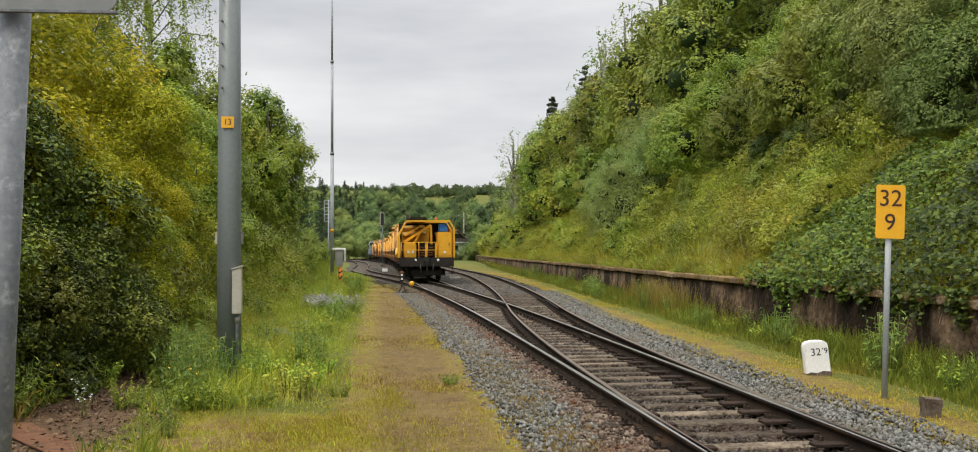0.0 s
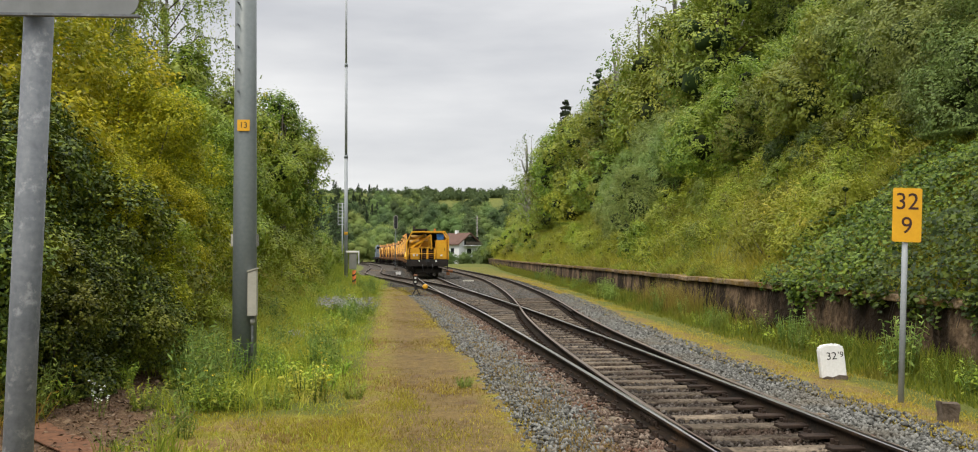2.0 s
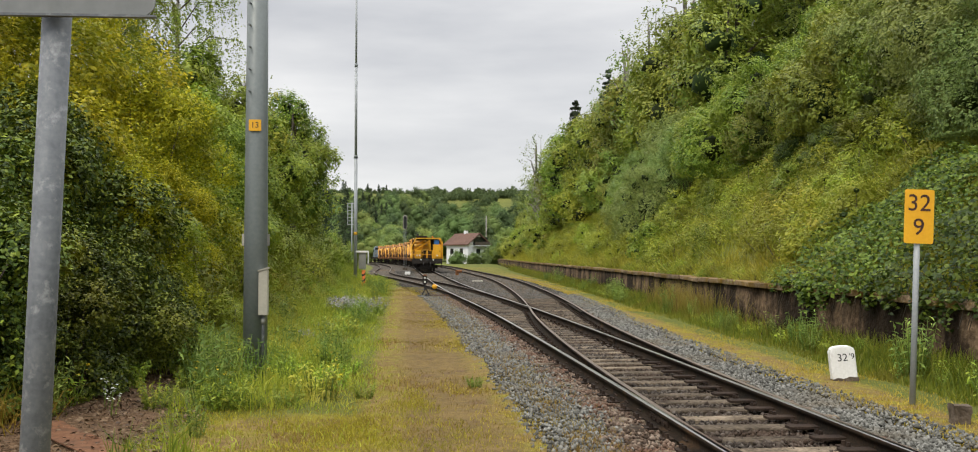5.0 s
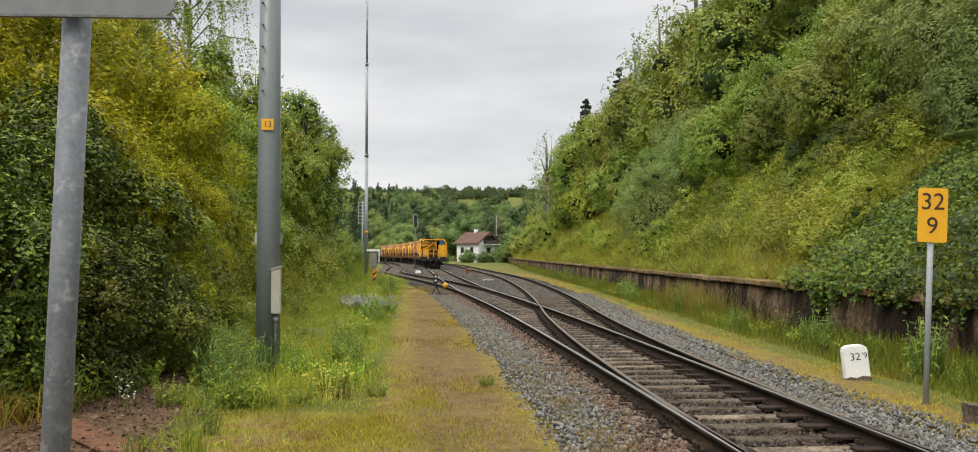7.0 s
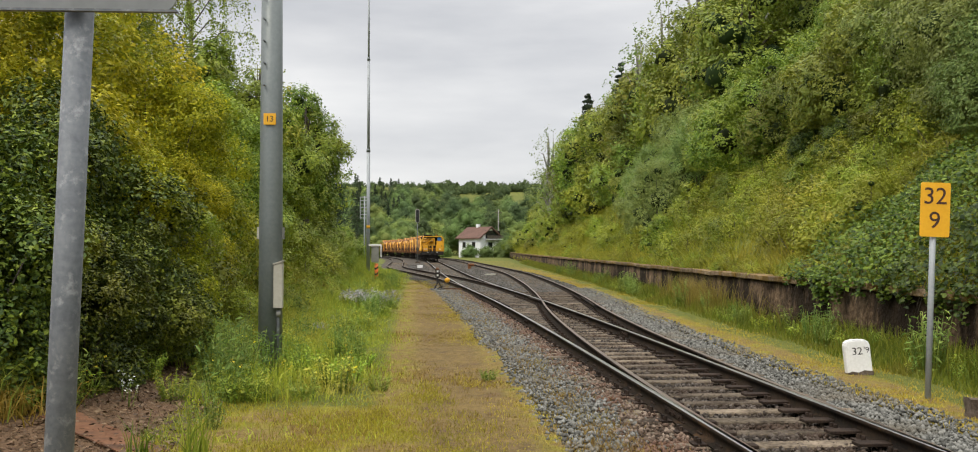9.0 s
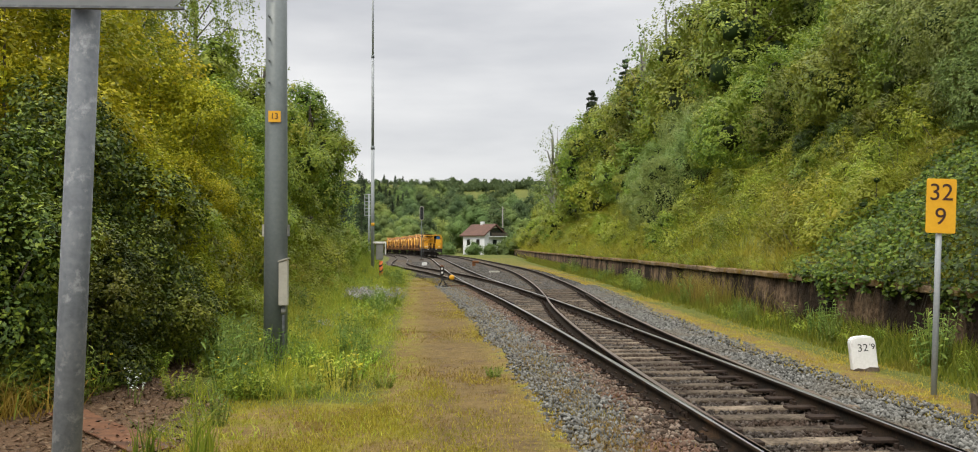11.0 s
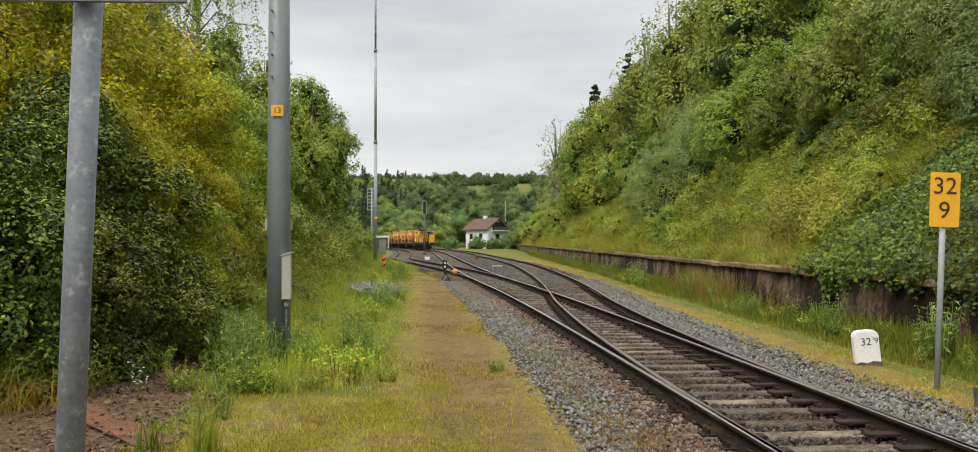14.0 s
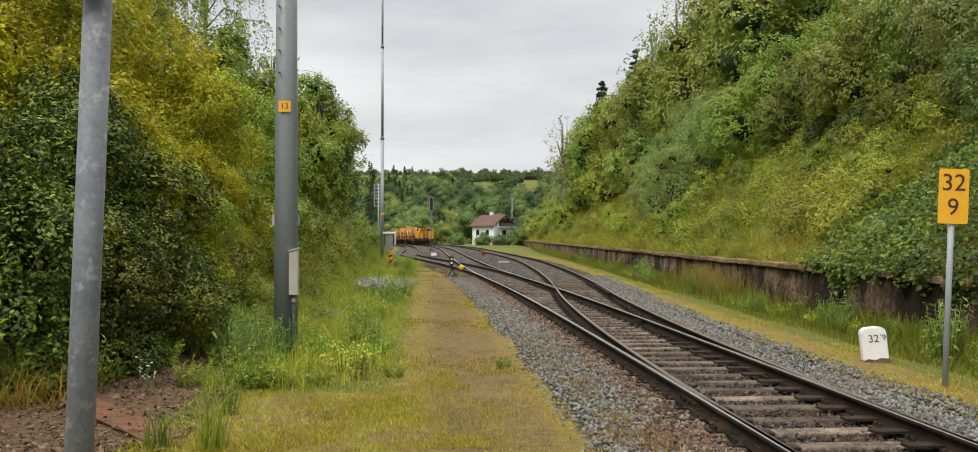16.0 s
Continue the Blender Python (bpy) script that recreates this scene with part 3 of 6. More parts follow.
def build_ballast():
    """The beds of stone under the tracks, and loose stones by the near track."""
    for name, line, y0, y1, left, right in (("ballast_main", main_x, -30, 330, -1.95, 1.65), ("ballast_loop", loop_x, 14, 330, -2.9, 1.65), ("ballast_siding", siding_x, 48, 330, -1.8, 2.9)):
        ys = np.concatenate([np.arange(y0, 60, 0.5) if y0 < 60 else [], np.arange(60, y1, 3.0)])
        us = np.concatenate([[left - 0.25], np.arange(left, right + 0.01, 0.15), [right + 0.25]])
        Y, U = np.meshgrid(ys, us, indexing="ij")
        X = line(Y) + U
        z = np.where((U < left) | (U > right), -0.14, np.where((U > -0.85) & (U < 0.85), -0.07, -0.035))
        z = z + 0.03 * (np.abs(U) < 2.0) * np.clip(1 - np.minimum(U - left, right - U) / 0.6, 0, 1) * -1.2
        z = z + np.array([noise.noise(Vector((a * 2.1, b * 2.1, 3))) * 0.03 for a, b in zip(X.ravel(), Y.ravel())]).reshape(X.shape)
        lift = {"ballast_main": 0.0, "ballast_loop": 0.006, "ballast_siding": -0.006}[name]
        n, k = X.shape
        i = np.arange(n * k).reshape(n, k)
        me = fast_mesh(name, np.stack([X, Y, z + lift], -1).reshape(-1, 3), np.stack([i[:-1, :-1], i[:-1, 1:], i[1:, 1:], i[1:, :-1]], -1).reshape(-1, 4), M_BALLAST, True)
        tagged(new(name, me), "bed of grey crushed stone with rusty patches", "ballast", kind="structure")
    rng = np.random.default_rng(5)
    # a stone is a squashed, twisted octahedron with a cut top
    base = np.array([(1, 0, 0), (-1, 0, 0), (0, 1, 0), (0, -1, 0), (0.1, 0.1, 0.8), (0.5, -0.3, 0.75), (0, 0, -0.8)])
    tri = np.array([(0, 2, 4), (2, 1, 4), (1, 3, 4), (3, 5, 4), (0, 4, 5), (3, 0, 5), (2, 0, 6), (1, 2, 6), (3, 1, 6), (0, 3, 6)])
    N = 84000
    y = 5 + 36 * rng.random(N) ** 1.7
    reach = np.maximum(loop_off(y), 0)
    inner = rng.random(N) < 0.36
    side = rng.random(N) < 0.5
    u = np.where(inner, rng.uniform(-0.8, 0.8 + reach, N), np.where(side, -0.85 - 1.35 * rng.random(N) ** 0.9, 0.85 + reach + 1.25 * rng.random(N) ** 0.9))
    x = main_x(y) + u
    edge = np.maximum(-u - 1.75, u - reach - 1.65)
    keep = rng.random(N) > np.clip(edge / 0.5, 0, 0.95)
    for line, off in ((main_x, -0.7525), (main_x, 0.7525), (loop_x, -0.7525), (loop_x, 0.7525)):
        keep &= np.abs(x - line(y) - off) > 0.085
    x, y, u, reach = x[keep], y[keep], u[keep], reach[keep]
    n = len(x)
    size = (rng.uniform(0.016, 0.038, n) * (1 + 0.25 * (y > 16)))[:, None, None]
    v = base[None] * rng.uniform(0.6, 1.25, (n, 7, 3)) * size
    a = rng.uniform(0, 6.28, n)
    c, s = np.cos(a)[:, None], np.sin(a)[:, None]
    vx, vy = v[..., 0] * c - v[..., 1] * s, v[..., 0] * s + v[..., 1] * c
    z = np.where((u > -0.85) & (u < 0.85 + reach), -0.048, np.where((u < -1.85) | (u > reach + 1.7), 0.0, -0.028)) + rng.uniform(-0.015, 0.014, n)
    v = np.stack([vx + x[:, None], vy + y[:, None], v[..., 2] + z[:, None]], -1).reshape(-1, 3)
    stone = leaf_mat("ballast_stones", (0.046, 0.045, 0.040), (0.110, 0.107, 0.096), (0.205, 0.20, 0.182), (0.13, 0.105, 0.078), 0.7, 0.60, 0.0, 0.85)
    rusty = leaf_mat("rust_stained_stones", (0.028, 0.020, 0.012), (0.085, 0.063, 0.041), (0.19, 0.155, 0.112), (0.11, 0.066, 0.038), 1.6, 0.56, 0.0, 0.9)
    # grime, with the shade between sleepers and rails darkened into the same colour
    dirt_and_shade = leaf_mat("shaded_grimy_stones", (0.014, 0.011, 0.008), (0.045, 0.037, 0.029), (0.13, 0.115, 0.097), (0.06, 0.038, 0.022), 0.6, 0.56, 0.0, 0.9)
    mid = (u > -0.72) & (u < 0.72 + reach)
    # rust from the wheels lies on the stones next to the rails, wider near the points
    band = 0.50 + 0.55 * (1 - smooth(6, 11, y)) + rng.normal(0, 0.12, n)
    by_rail = ~mid & (u < 0) & (-u - 0.72 < band)
    by_rail |= ~mid & (u > 0) & (u - reach - 0.72 < 0.28 + rng.normal(0, 0.08, n))
    v = v.reshape(n, 7, 3)
    for name, label, sel, m_ in (("ballast_stones", "loose blue-grey crushed stones along the track", ~mid & ~by_rail, stone), ("rusty_stones", "rust-stained crushed stones beside the rails", by_rail, rusty), ("bed_stones", "grimy brown crushed stones, darkened for the shade between the sleepers", mid, dirt_and_shade)):
        k = int(sel.sum())
        ff = (tri[None] + 7 * np.arange(k)[:, None, None]).reshape(-1, 3)
        tagged(new(name, fast_mesh(name, v[sel].reshape(-1, 3), ff, m_)), label, "ballast stones", kind="stuff")
    # coarser stones over the far beds
    n = 15000
    y = 38 + 70 * rng.random(n) ** 1.3
    lo = np.minimum(main_x(y), siding_x(y)) - 1.8
    x = lo + (loop_x(y) + 1.7 - lo) * rng.random(n)
    keep = np.ones(n, bool)
    for line in (main_x, loop_x, siding_x):
        for off in (-0.7525, 0.7525):
            keep &= np.abs(x - line(y) - off) > 0.12
    x, y = x[keep], y[keep]
    n = len(x)
    v = base[None] * rng.uniform(0.6, 1.25, (n, 7, 3)) * rng.uniform(0.03, 0.06, n)[:, None, None]
    v += np.stack([x, y, -0.03 + 0 * x], 1)[:, None]
    ff = (tri[None] + 7 * np.arange(n)[:, None, None]).reshape(-1, 3)
    tagged(new("far_ballast_stones", fast_mesh("far_ballast_stones", v.reshape(-1, 3), ff, stone)), "grey crushed stones between the far tracks", "ballast stones", kind="stuff")


build_ballast()


# ---- retaining wall ----
def build_wall():
    wall = thing("wall_east", "stained concrete retaining wall with a crumbling coping", "retaining wall", kind="structure")
    ys = np.concatenate([np.arange(-8, 60, 0.5), np.arange(60, 191, 2.0)])
    x = wall_x(ys)
    bump = np.array([noise.noise(Vector((0, yy * 0.4, 7))) * 0.03 for yy in ys])
    prof = [(-0.06, -0.25), (0.0, WALL_TOP - 0.13), (0.42, WALL_TOP - 0.13), (0.42, -0.25)]
    v = np.array([[(xx + px + b, yy, pz) for px, pz in prof] for xx, yy, b in zip(x, ys, bump)]).reshape(-1, 3)
    i = np.arange(len(ys) * 4).reshape(-1, 4)
    j = np.roll(i, -1, axis=1)
    f = np.stack([i[:-1], j[:-1], j[1:], i[1:]], -1).reshape(-1, 4)
    body = new("body", fast_mesh("body", v, f, M_CONCRETE, True))
    body.parent = wall
    rng = random.Random(4)
    ref = unit_box_mesh("coping_slab", M_COPING, 0.52, 1.0, 0.12, 0.015)
    y = -8.0
    while y < 188:
        w = rng.uniform(0.9, 1.3)
        ob = new("coping_slab", ref)
        ob.parent = wall
        ob.matrix_basis = pose(float(wall_x(y + w / 2)) + 0.17 + rng.uniform(-0.025, 0.025), y + w / 2, WALL_TOP + rng.uniform(-0.016, 0.008) - (0.03 if rng.random() < 0.12 else 0), rng.uniform(-0.7, 0.7), rng.uniform(-2, 2), -4.0 + rng.uniform(-1, 1)) @ Matrix.Diagonal((1, w - 0.015, 1, 1))
        y += w


build_wall()


# ---- foliage ----
def leaf_cloud(name, pos, out, size, material, rng, aspect=0.55):
    """Small folded leaves at the points, turned outward and up."""
    n = len(pos)
    nr = out + rng.normal(0, 0.6, (n, 3)) + np.array([0, 0, 0.8])
    nr /= np.linalg.norm(nr, axis=1, keepdims=True)
    a = np.cross(nr, rng.normal(0, 1, (n, 3)))
    a /= np.linalg.norm(a, axis=1, keepdims=True)
    b = np.cross(nr, a)
    s = (size * rng.uniform(0.65, 1.3, n))[:, None]
    v = np.stack([pos - a * s * 0.5, pos + b * s * 0.5 * aspect + nr * s * 0.08, pos + a * s * 0.5 - nr * s * 0.06, pos - b * s * 0.5 * aspect + nr * s * 0.08], 1).reshape(-1, 3)
    return fast_mesh(name, v, np.arange(4 * n).reshape(n, 4), material)


def far_leaves(name, pos, out, size, material, rng, aspect=0.75):
    """Leaves with three corners, for plants that stay far off."""
    n = len(pos)
    nr = out + rng.normal(0, 0.28, (n, 3)) + np.array([0, 0, 0.5])
    nr /= np.linalg.norm(nr, axis=1, keepdims=True)
    a = np.cross(nr, rng.normal(0, 1, (n, 3)))
    a /= np.linalg.norm(a, axis=1, keepdims=True)
    b = np.cross(nr, a)
    s = (size * rng.uniform(0.6, 1.35, n))[:, None]
    v = np.stack([pos - a * s * 0.5, pos + a * s * 0.3 + b * s * 0.5 * aspect, pos + a * s * 0.5 - b * s * 0.5 * aspect], 1).reshape(-1, 3)
    return fast_mesh(name, v, np.arange(3 * n).reshape(n, 3), material)


def crown_points(rng, blobs, sprays, per, twig, spread):
    """Points of leaves in sprays on the skins of the blobs, and the ways out from them."""
    r = np.array([b[1] for b in blobs])
    mid = np.array([b[0] for b in blobs])
    w = (r[:, 0] * r[:, 1] + r[:, 1] * r[:, 2])
    want = sprays
    sprays = sprays * 3
    pick = rng.choice(len(blobs), sprays, p=w / w.sum())
    d = rng.normal(0, 1, (sprays, 3)) + np.array([0, 0, 0.3])
    d /= np.linalg.norm(d, axis=1, keepdims=True)
    skin = mid[pick] + d * r[pick] * rng.uniform(0.86, 1.0, (sprays, 1))
    # keep only what lies on the outside of the whole crown
    inside = (np.linalg.norm((skin[:, None] - mid[None]) / r[None], axis=2) < 0.84).any(1)
    keep = np.concatenate([np.flatnonzero(~inside), np.flatnonzero(inside)])[:want]
    d, skin, sprays = d[keep], skin[keep], want
    way = d + rng.normal(0, 0.35, (sprays, 3)) + np.array([0, 0, 0.25])
    t = rng.uniform(-0.5, 1.0, (sprays, per, 1))
    p = skin[:, None] + way[:, None] * t * twig * rng.uniform(0.3, 1.5, (sprays, 1, 1)) + rng.normal(0, spread, (sprays, per, 3))
    o = np.repeat(d[:, None], per, 1)
    return p.reshape(-1, 3), o.reshape(-1, 3)


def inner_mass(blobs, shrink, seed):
    """Rough lumps added well within a crown's skin; their default dark green imitates shade in gaps."""
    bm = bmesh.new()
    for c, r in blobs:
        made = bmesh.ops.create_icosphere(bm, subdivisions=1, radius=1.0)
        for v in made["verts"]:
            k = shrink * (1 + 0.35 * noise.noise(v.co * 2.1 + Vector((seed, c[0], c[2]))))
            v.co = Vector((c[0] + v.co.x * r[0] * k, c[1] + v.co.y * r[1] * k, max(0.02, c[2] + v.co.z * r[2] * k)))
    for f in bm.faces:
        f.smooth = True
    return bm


def shrub(name, label, category, group, seed, height, width, leaf, material, sprays, per=14, tree=False, bark=None, droop=0.0, slim=1.0, count=9, aspect=0.55, core=0.5, bumps=0, flat=False, core_material=None):
    """A shrub or a tree: stems or a trunk with limbs, and a crown of leaf sprays on billowing boughs."""
    rng = np.random.default_rng(seed)
    ob = thing(name, label, category, group)
    blobs = []
    low = 0.30 if tree else 0.16
    for k in range(count):
        f = k / max(1, count - 1)
        z = height * (low + (0.92 - low) * f)
        wide = width * 0.5 * math.sin(math.pi * (0.22 + 0.70 * f)) ** 0.8 * slim
        a = k * 2.4 + rng.uniform(-0.5, 0.5)
        rr = width * rng.uniform(0.20, 0.33) * (1.15 - 0.5 * f)
        reach = max(0.0, wide - rr * 0.6) * rng.uniform(0.75, 1.1)
        blobs.append(((math.cos(a) * reach, math.sin(a) * reach, z - rr * 0.2), (rr, rr, rr * rng.uniform(0.7, 1.0))))
    blobs.append(((0, 0, height * 0.5), (width * 0.26, width * 0.26, height * 0.36)))
    boughs = list(blobs)
    for c, r in blobs[:-1]:
        for _ in range(bumps):       # smaller billows on the upper side of each bough
            d = rng.normal(0, 1, 3) + np.array([c[0] / width, c[1] / width, 0.5])
            d /= np.linalg.norm(d)
            q = rng.uniform(0.32, 0.55) * r[0]
            boughs.append((tuple(np.array(c) + d * np.array(r) * 0.85), (q, q, q * 0.75)))
    p, o = crown_points(rng, boughs, sprays, per, width * (0.04 if bumps else 0.06), leaf * 0.7)
    if droop:
        p[:, 2] -= droop * rng.uniform(0, 1, len(p)) ** 2
    p[:, 2] = np.maximum(p[:, 2], 0.05)
    flat = flat or leaf >= 0.125
    me = (far_leaves if flat else leaf_cloud)("crown", p, o, np.full(len(p), leaf), material, rng, aspect * 1.35 if flat else aspect)
    crown = new("crown", me)
    crown.parent = ob
    # added lumps fill the crown; the default colour darkens its gaps like shade
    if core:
        tagged(part("inner_foliage", inner_mass(blobs, core, seed), core_material or L_GAP_SHADE, ob), kind="stuff")
    bm = bmesh.new()
    if tree:
        lean = rng.uniform(-0.04, 0.04, 2) * height
        tube(bm, [(0, 0, -0.4), (lean[0] * 0.3, lean[1] * 0.3, height * 0.3), (lean[0], lean[1], height * 0.62), (lean[0], lean[1], height * 0.94)], [height * 0.022, height * 0.016, height * 0.009, 0.01], 7)
    for c, r in blobs[:-1]:
        z0 = height * rng.uniform(0.25, 0.5) * (c[2] / height) if tree else -0.15
        z0 = min(z0 + (c[2] * 0.4 if tree else 0), c[2])
        tube(bm, [(c[0] * 0.05, c[1] * 0.05, z0), (c[0] * 0.55, c[1] * 0.55, (z0 + c[2]) * 0.55), c], [height * 0.008 + 0.01, height * 0.005 + 0.006, 0.006], 5)
    tagged(part("trunk" if tree else "stem", bm, bark or M_BARK, ob), kind="" if tree else "stuff")
    return ob


def birch(seed, height):
    """A birch: pale stem, thin limbs and long hanging strands of small leaves."""
    rng = np.random.default_rng(seed)
    ob = thing("birch_tree", "tall birch with thin hanging strands of leaves", "birch tree", "birches")
    bm = bmesh.new()
    tube(bm, [(0, 0, -0.4), (0.15, 0, height * 0.4), (0.1, 0.1, height * 0.75), (0.2, 0, height)], [height * 0.013, height * 0.010, height * 0.005, 0.01], 8)
    part("trunk", bm, M_BIRCH, ob)
    pts = []
    for k in range(26):
        z = height * (0.38 + 0.58 * k / 26)
        a = k * 2.4
        r = height * 0.21 * (1.1 - 0.6 * k / 26) * rng.uniform(0.7, 1.2)
        d = np.array([math.cos(a), math.sin(a), 0])
        q = [np.array([0.1, 0, z]), np.array([0.1, 0, z + r * 0.55]) + d * r * 0.5, np.array([0.1, 0, z + r * 0.5]) + d * r]
        limb = tube(bmesh.new(), q, [0.035, 0.022, 0.008], 5)
        part("limb", limb, M_BARK, ob)
        for _ in range(24):
            f = rng.uniform(0.25, 1.0)
            s0 = q[1] + (q[2] - q[1]) * (f - 0.4) / 0.6 if f > 0.4 else q[0] + (q[1] - q[0]) * f / 0.4
            ln = rng.uniform(0.7, 2.2)
            t = np.sort(rng.random(int(ln * 20)))[:, None]
            out = d * 0.5 + rng.normal(0, 0.3, 3)
            p = s0 + out * np.sqrt(t) * 0.55 + np.array([0, 0, -1.0]) * ln * t ** 1.4 + rng.normal(0, 0.05, (len(t), 3))
            pts.append(p)
    p = np.concatenate(pts)
    crown = new("crown", leaf_cloud("crown", p, rng.normal(0, 1, p.shape), np.full(len(p), 0.10), L_OLIVE, rng, 0.6))
    crown.parent = ob
    return ob


def conifer(seed, height):
    rng = np.random.default_rng(seed)
    ob = thing("conifer", "dark narrow conifer on the slope", "conifer", "conifers")
    bm = bmesh.new()
    tube(bm, [(0, 0, -0.4), (0, 0, height)], [height * 0.016, 0.01], 6)
    part("trunk", bm, M_BARK, ob)
    tiers = 22
    pts = []
    for k in range(tiers):
        f = k / tiers
        reach = (1 - f) ** 0.85 * height * 0.24 + 0.12
        for j in range(7):
            a = j * math.tau / 7 + k * 0.7 + rng.uniform(-0.3, 0.3)
            ln = reach * rng.uniform(0.65, 1.15)
            t = rng.random(20) ** 0.8
            z = height * (0.08 + 0.92 * f) + rng.uniform(-0.03, 0.03) * height - ln * t * 0.30 + ln * t ** 2 * 0.16 + rng.normal(0, 0.05 * ln, 20)
            w = rng.normal(0, 0.10 * ln, 20)
            pts.append(np.stack([math.cos(a) * ln * t - math.sin(a) * w, math.sin(a) * ln * t + math.cos(a) * w, z], 1))
    p = np.concatenate(pts)
    n = len(p)
    flat = p * (1, 1, 0)
    o = 1.3 * flat / (np.linalg.norm(flat, axis=1, keepdims=True) + 0.05) - (0, 0, 0.6)   # hanging sprays
    crown = new("crown", leaf_cloud("crown", p, o, np.full(n, height * 0.030), L_CONIFER, rng, 0.45))
    crown.parent = ob
    return ob


def place(ob, x, y, turn=0.0, size=1.0, z=None):
    """Stands a thing on the ground."""
    ob.scale = (size,) * 3
    m = pose(x, y, float(land(x, y)) - 0.05 if z is None else z, 0, 0, turn)
    ob.matrix_basis = m @ Matrix.Diagonal((size, size, size, 1))
    return ob


def again(ob, x, y, turn, size):
    ob.scale = (size,) * 3
    c = copy_thing(ob, pose(x, y, float(land(x, y)) - 0.05, 0, 0, turn))
    return c


def scatter(kinds, spots, rng):
    """Stands kinds of plants on the spots (x, y, kind, size): the first of a kind is the thing itself."""
    used = set()
    for x, y, k, s in spots:
        turn = rng.uniform(0, 360)
        if k in used:
            again(kinds[k], x, y, turn, s)
        else:
            used.add(k)
            place(kinds[k], x, y, turn, s)


def left_side():
    rng = random.Random(11)
    near = [
        shrub("hedge_shrub", "dense dark-leaved shrub with yellowish young tips", "shrub", "lineside shrubs", 21, 3.9, 3.4, 0.082, L_DARK, 2500, 15, core=0, bumps=2),
        shrub("hedge_shrub", "tall shrub with yellow-green leaves", "shrub", "lineside shrubs", 22, 4.4, 3.6, 0.075, L_YELLOW, 2900, 15, core=0, bumps=2),
        shrub("hedge_shrub", "tall fresh green shrub", "shrub", "lineside shrubs", 23, 4.6, 3.8, 0.085, L_GREEN, 2300, 15, core=0, bumps=2),
        shrub("hedge_shrub", "round dark green shrub hanging over the soil", "shrub", "lineside shrubs", 24, 2.7, 3.0, 0.080, L_DARK, 2100, 15, bumps=2, core=0),
    ]
    spots = [(-5.2, 10.9, 0, 1.0), (-5.0, 13.6, 0, 0.92), (-4.1, 12.0, 3, 0.95), (-6.6, 11.6, 0, 0.98), (-5.0, 16.2, 1, 1.0), (-6.6, 9.6, 0, 0.85), (-3.95, 13.3, 3, 0.64), (-4.2, 15.0, 1, 0.62),
             (-5.3, 19.4, 1, 0.95), (-6.6, 15.5, 1, 1.3), (-5.4, 23.0, 1, 0.9), (-5.5, 27.0, 2, 0.95), (-7.0, 20.0, 1, 1.45), (-7.9, 13.2, 1, 1.25), (-4.4, 18.0, 1, 0.55)]
    scatter(near, spots, rng)
    trees = [
        shrub("broadleaf_tree", "full-crowned green broadleaf tree behind the shrubs", "tree", "lineside trees", 31, 9.0, 5.0, 0.15, L_GREEN, 2500, 12, True, count=13, bumps=2),
        shrub("broadleaf_tree", "tall dark green broadleaf tree", "tree", "lineside trees", 32, 10.5, 5.0, 0.15, L_DARK, 2500, 12, True, count=13, bumps=2),
        birch(33, 14.0),
        shrub("young_tree", "slender young tree with loose sparse twigs", "tree", "young trees", 34, 10.8, 5.0, 0.15, L_GREEN, 420, 10, True, count=17, core=0),
    ]
    spots = [(-6.4, 31, 0, 0.60), (-6.4, 37, 0, 0.60), (-7.6, 36, 0, 0.92), (-6.4, 44, 0, 0.78), (-6.5, 51, 0, 1.02), (-6.4, 55.5, 0, 0.66), (-7.0, 61, 0, 0.55), (-9.0, 26, 0, 0.62), (-10.6, 37, 2, 1.0), (-8.9, 38, 2, 0.92),
             (-9.8, 42, 0, 0.75), (-8.8, 21, 0, 0.55), (-11.6, 30, 2, 0.9), (-11.5, 18, 1, 0.62), (-9.4, 17, 0, 0.5), (-7.8, 70, 0, 0.6), (-9, 80, 0, 0.65), (-9.8, 48, 1, 0.75), (-7.9, 27, 2, 0.68), (-5.7, 50, 3, 1.14), (-6.0, 58, 3, 0.85), (-6.6, 40, 3, 0.8)]
    scatter(trees, spots, rng)
    low = [shrub("undergrowth_bush", "low green undergrowth at the wood's edge", "bush", "undergrowth", 41, 1.7, 2.0, 0.085, L_GREEN, 520, 11, count=6, flat=True, core=0),
           shrub("undergrowth_bush", "low olive undergrowth at the wood's edge", "bush", "undergrowth", 42, 1.5, 1.9, 0.085, L_OLIVE, 500, 11, count=6, flat=True, core=0)]
    spots = []
    for k in range(40):
        y = 15 + 66 * (k / 40) ** 1.1
        spots.append((-4.35 + rng.uniform(-0.8, 0.45) - 0.004 * y, y, k % 2, rng.uniform(0.6, 1.25)))
    scatter(low, spots, rng)


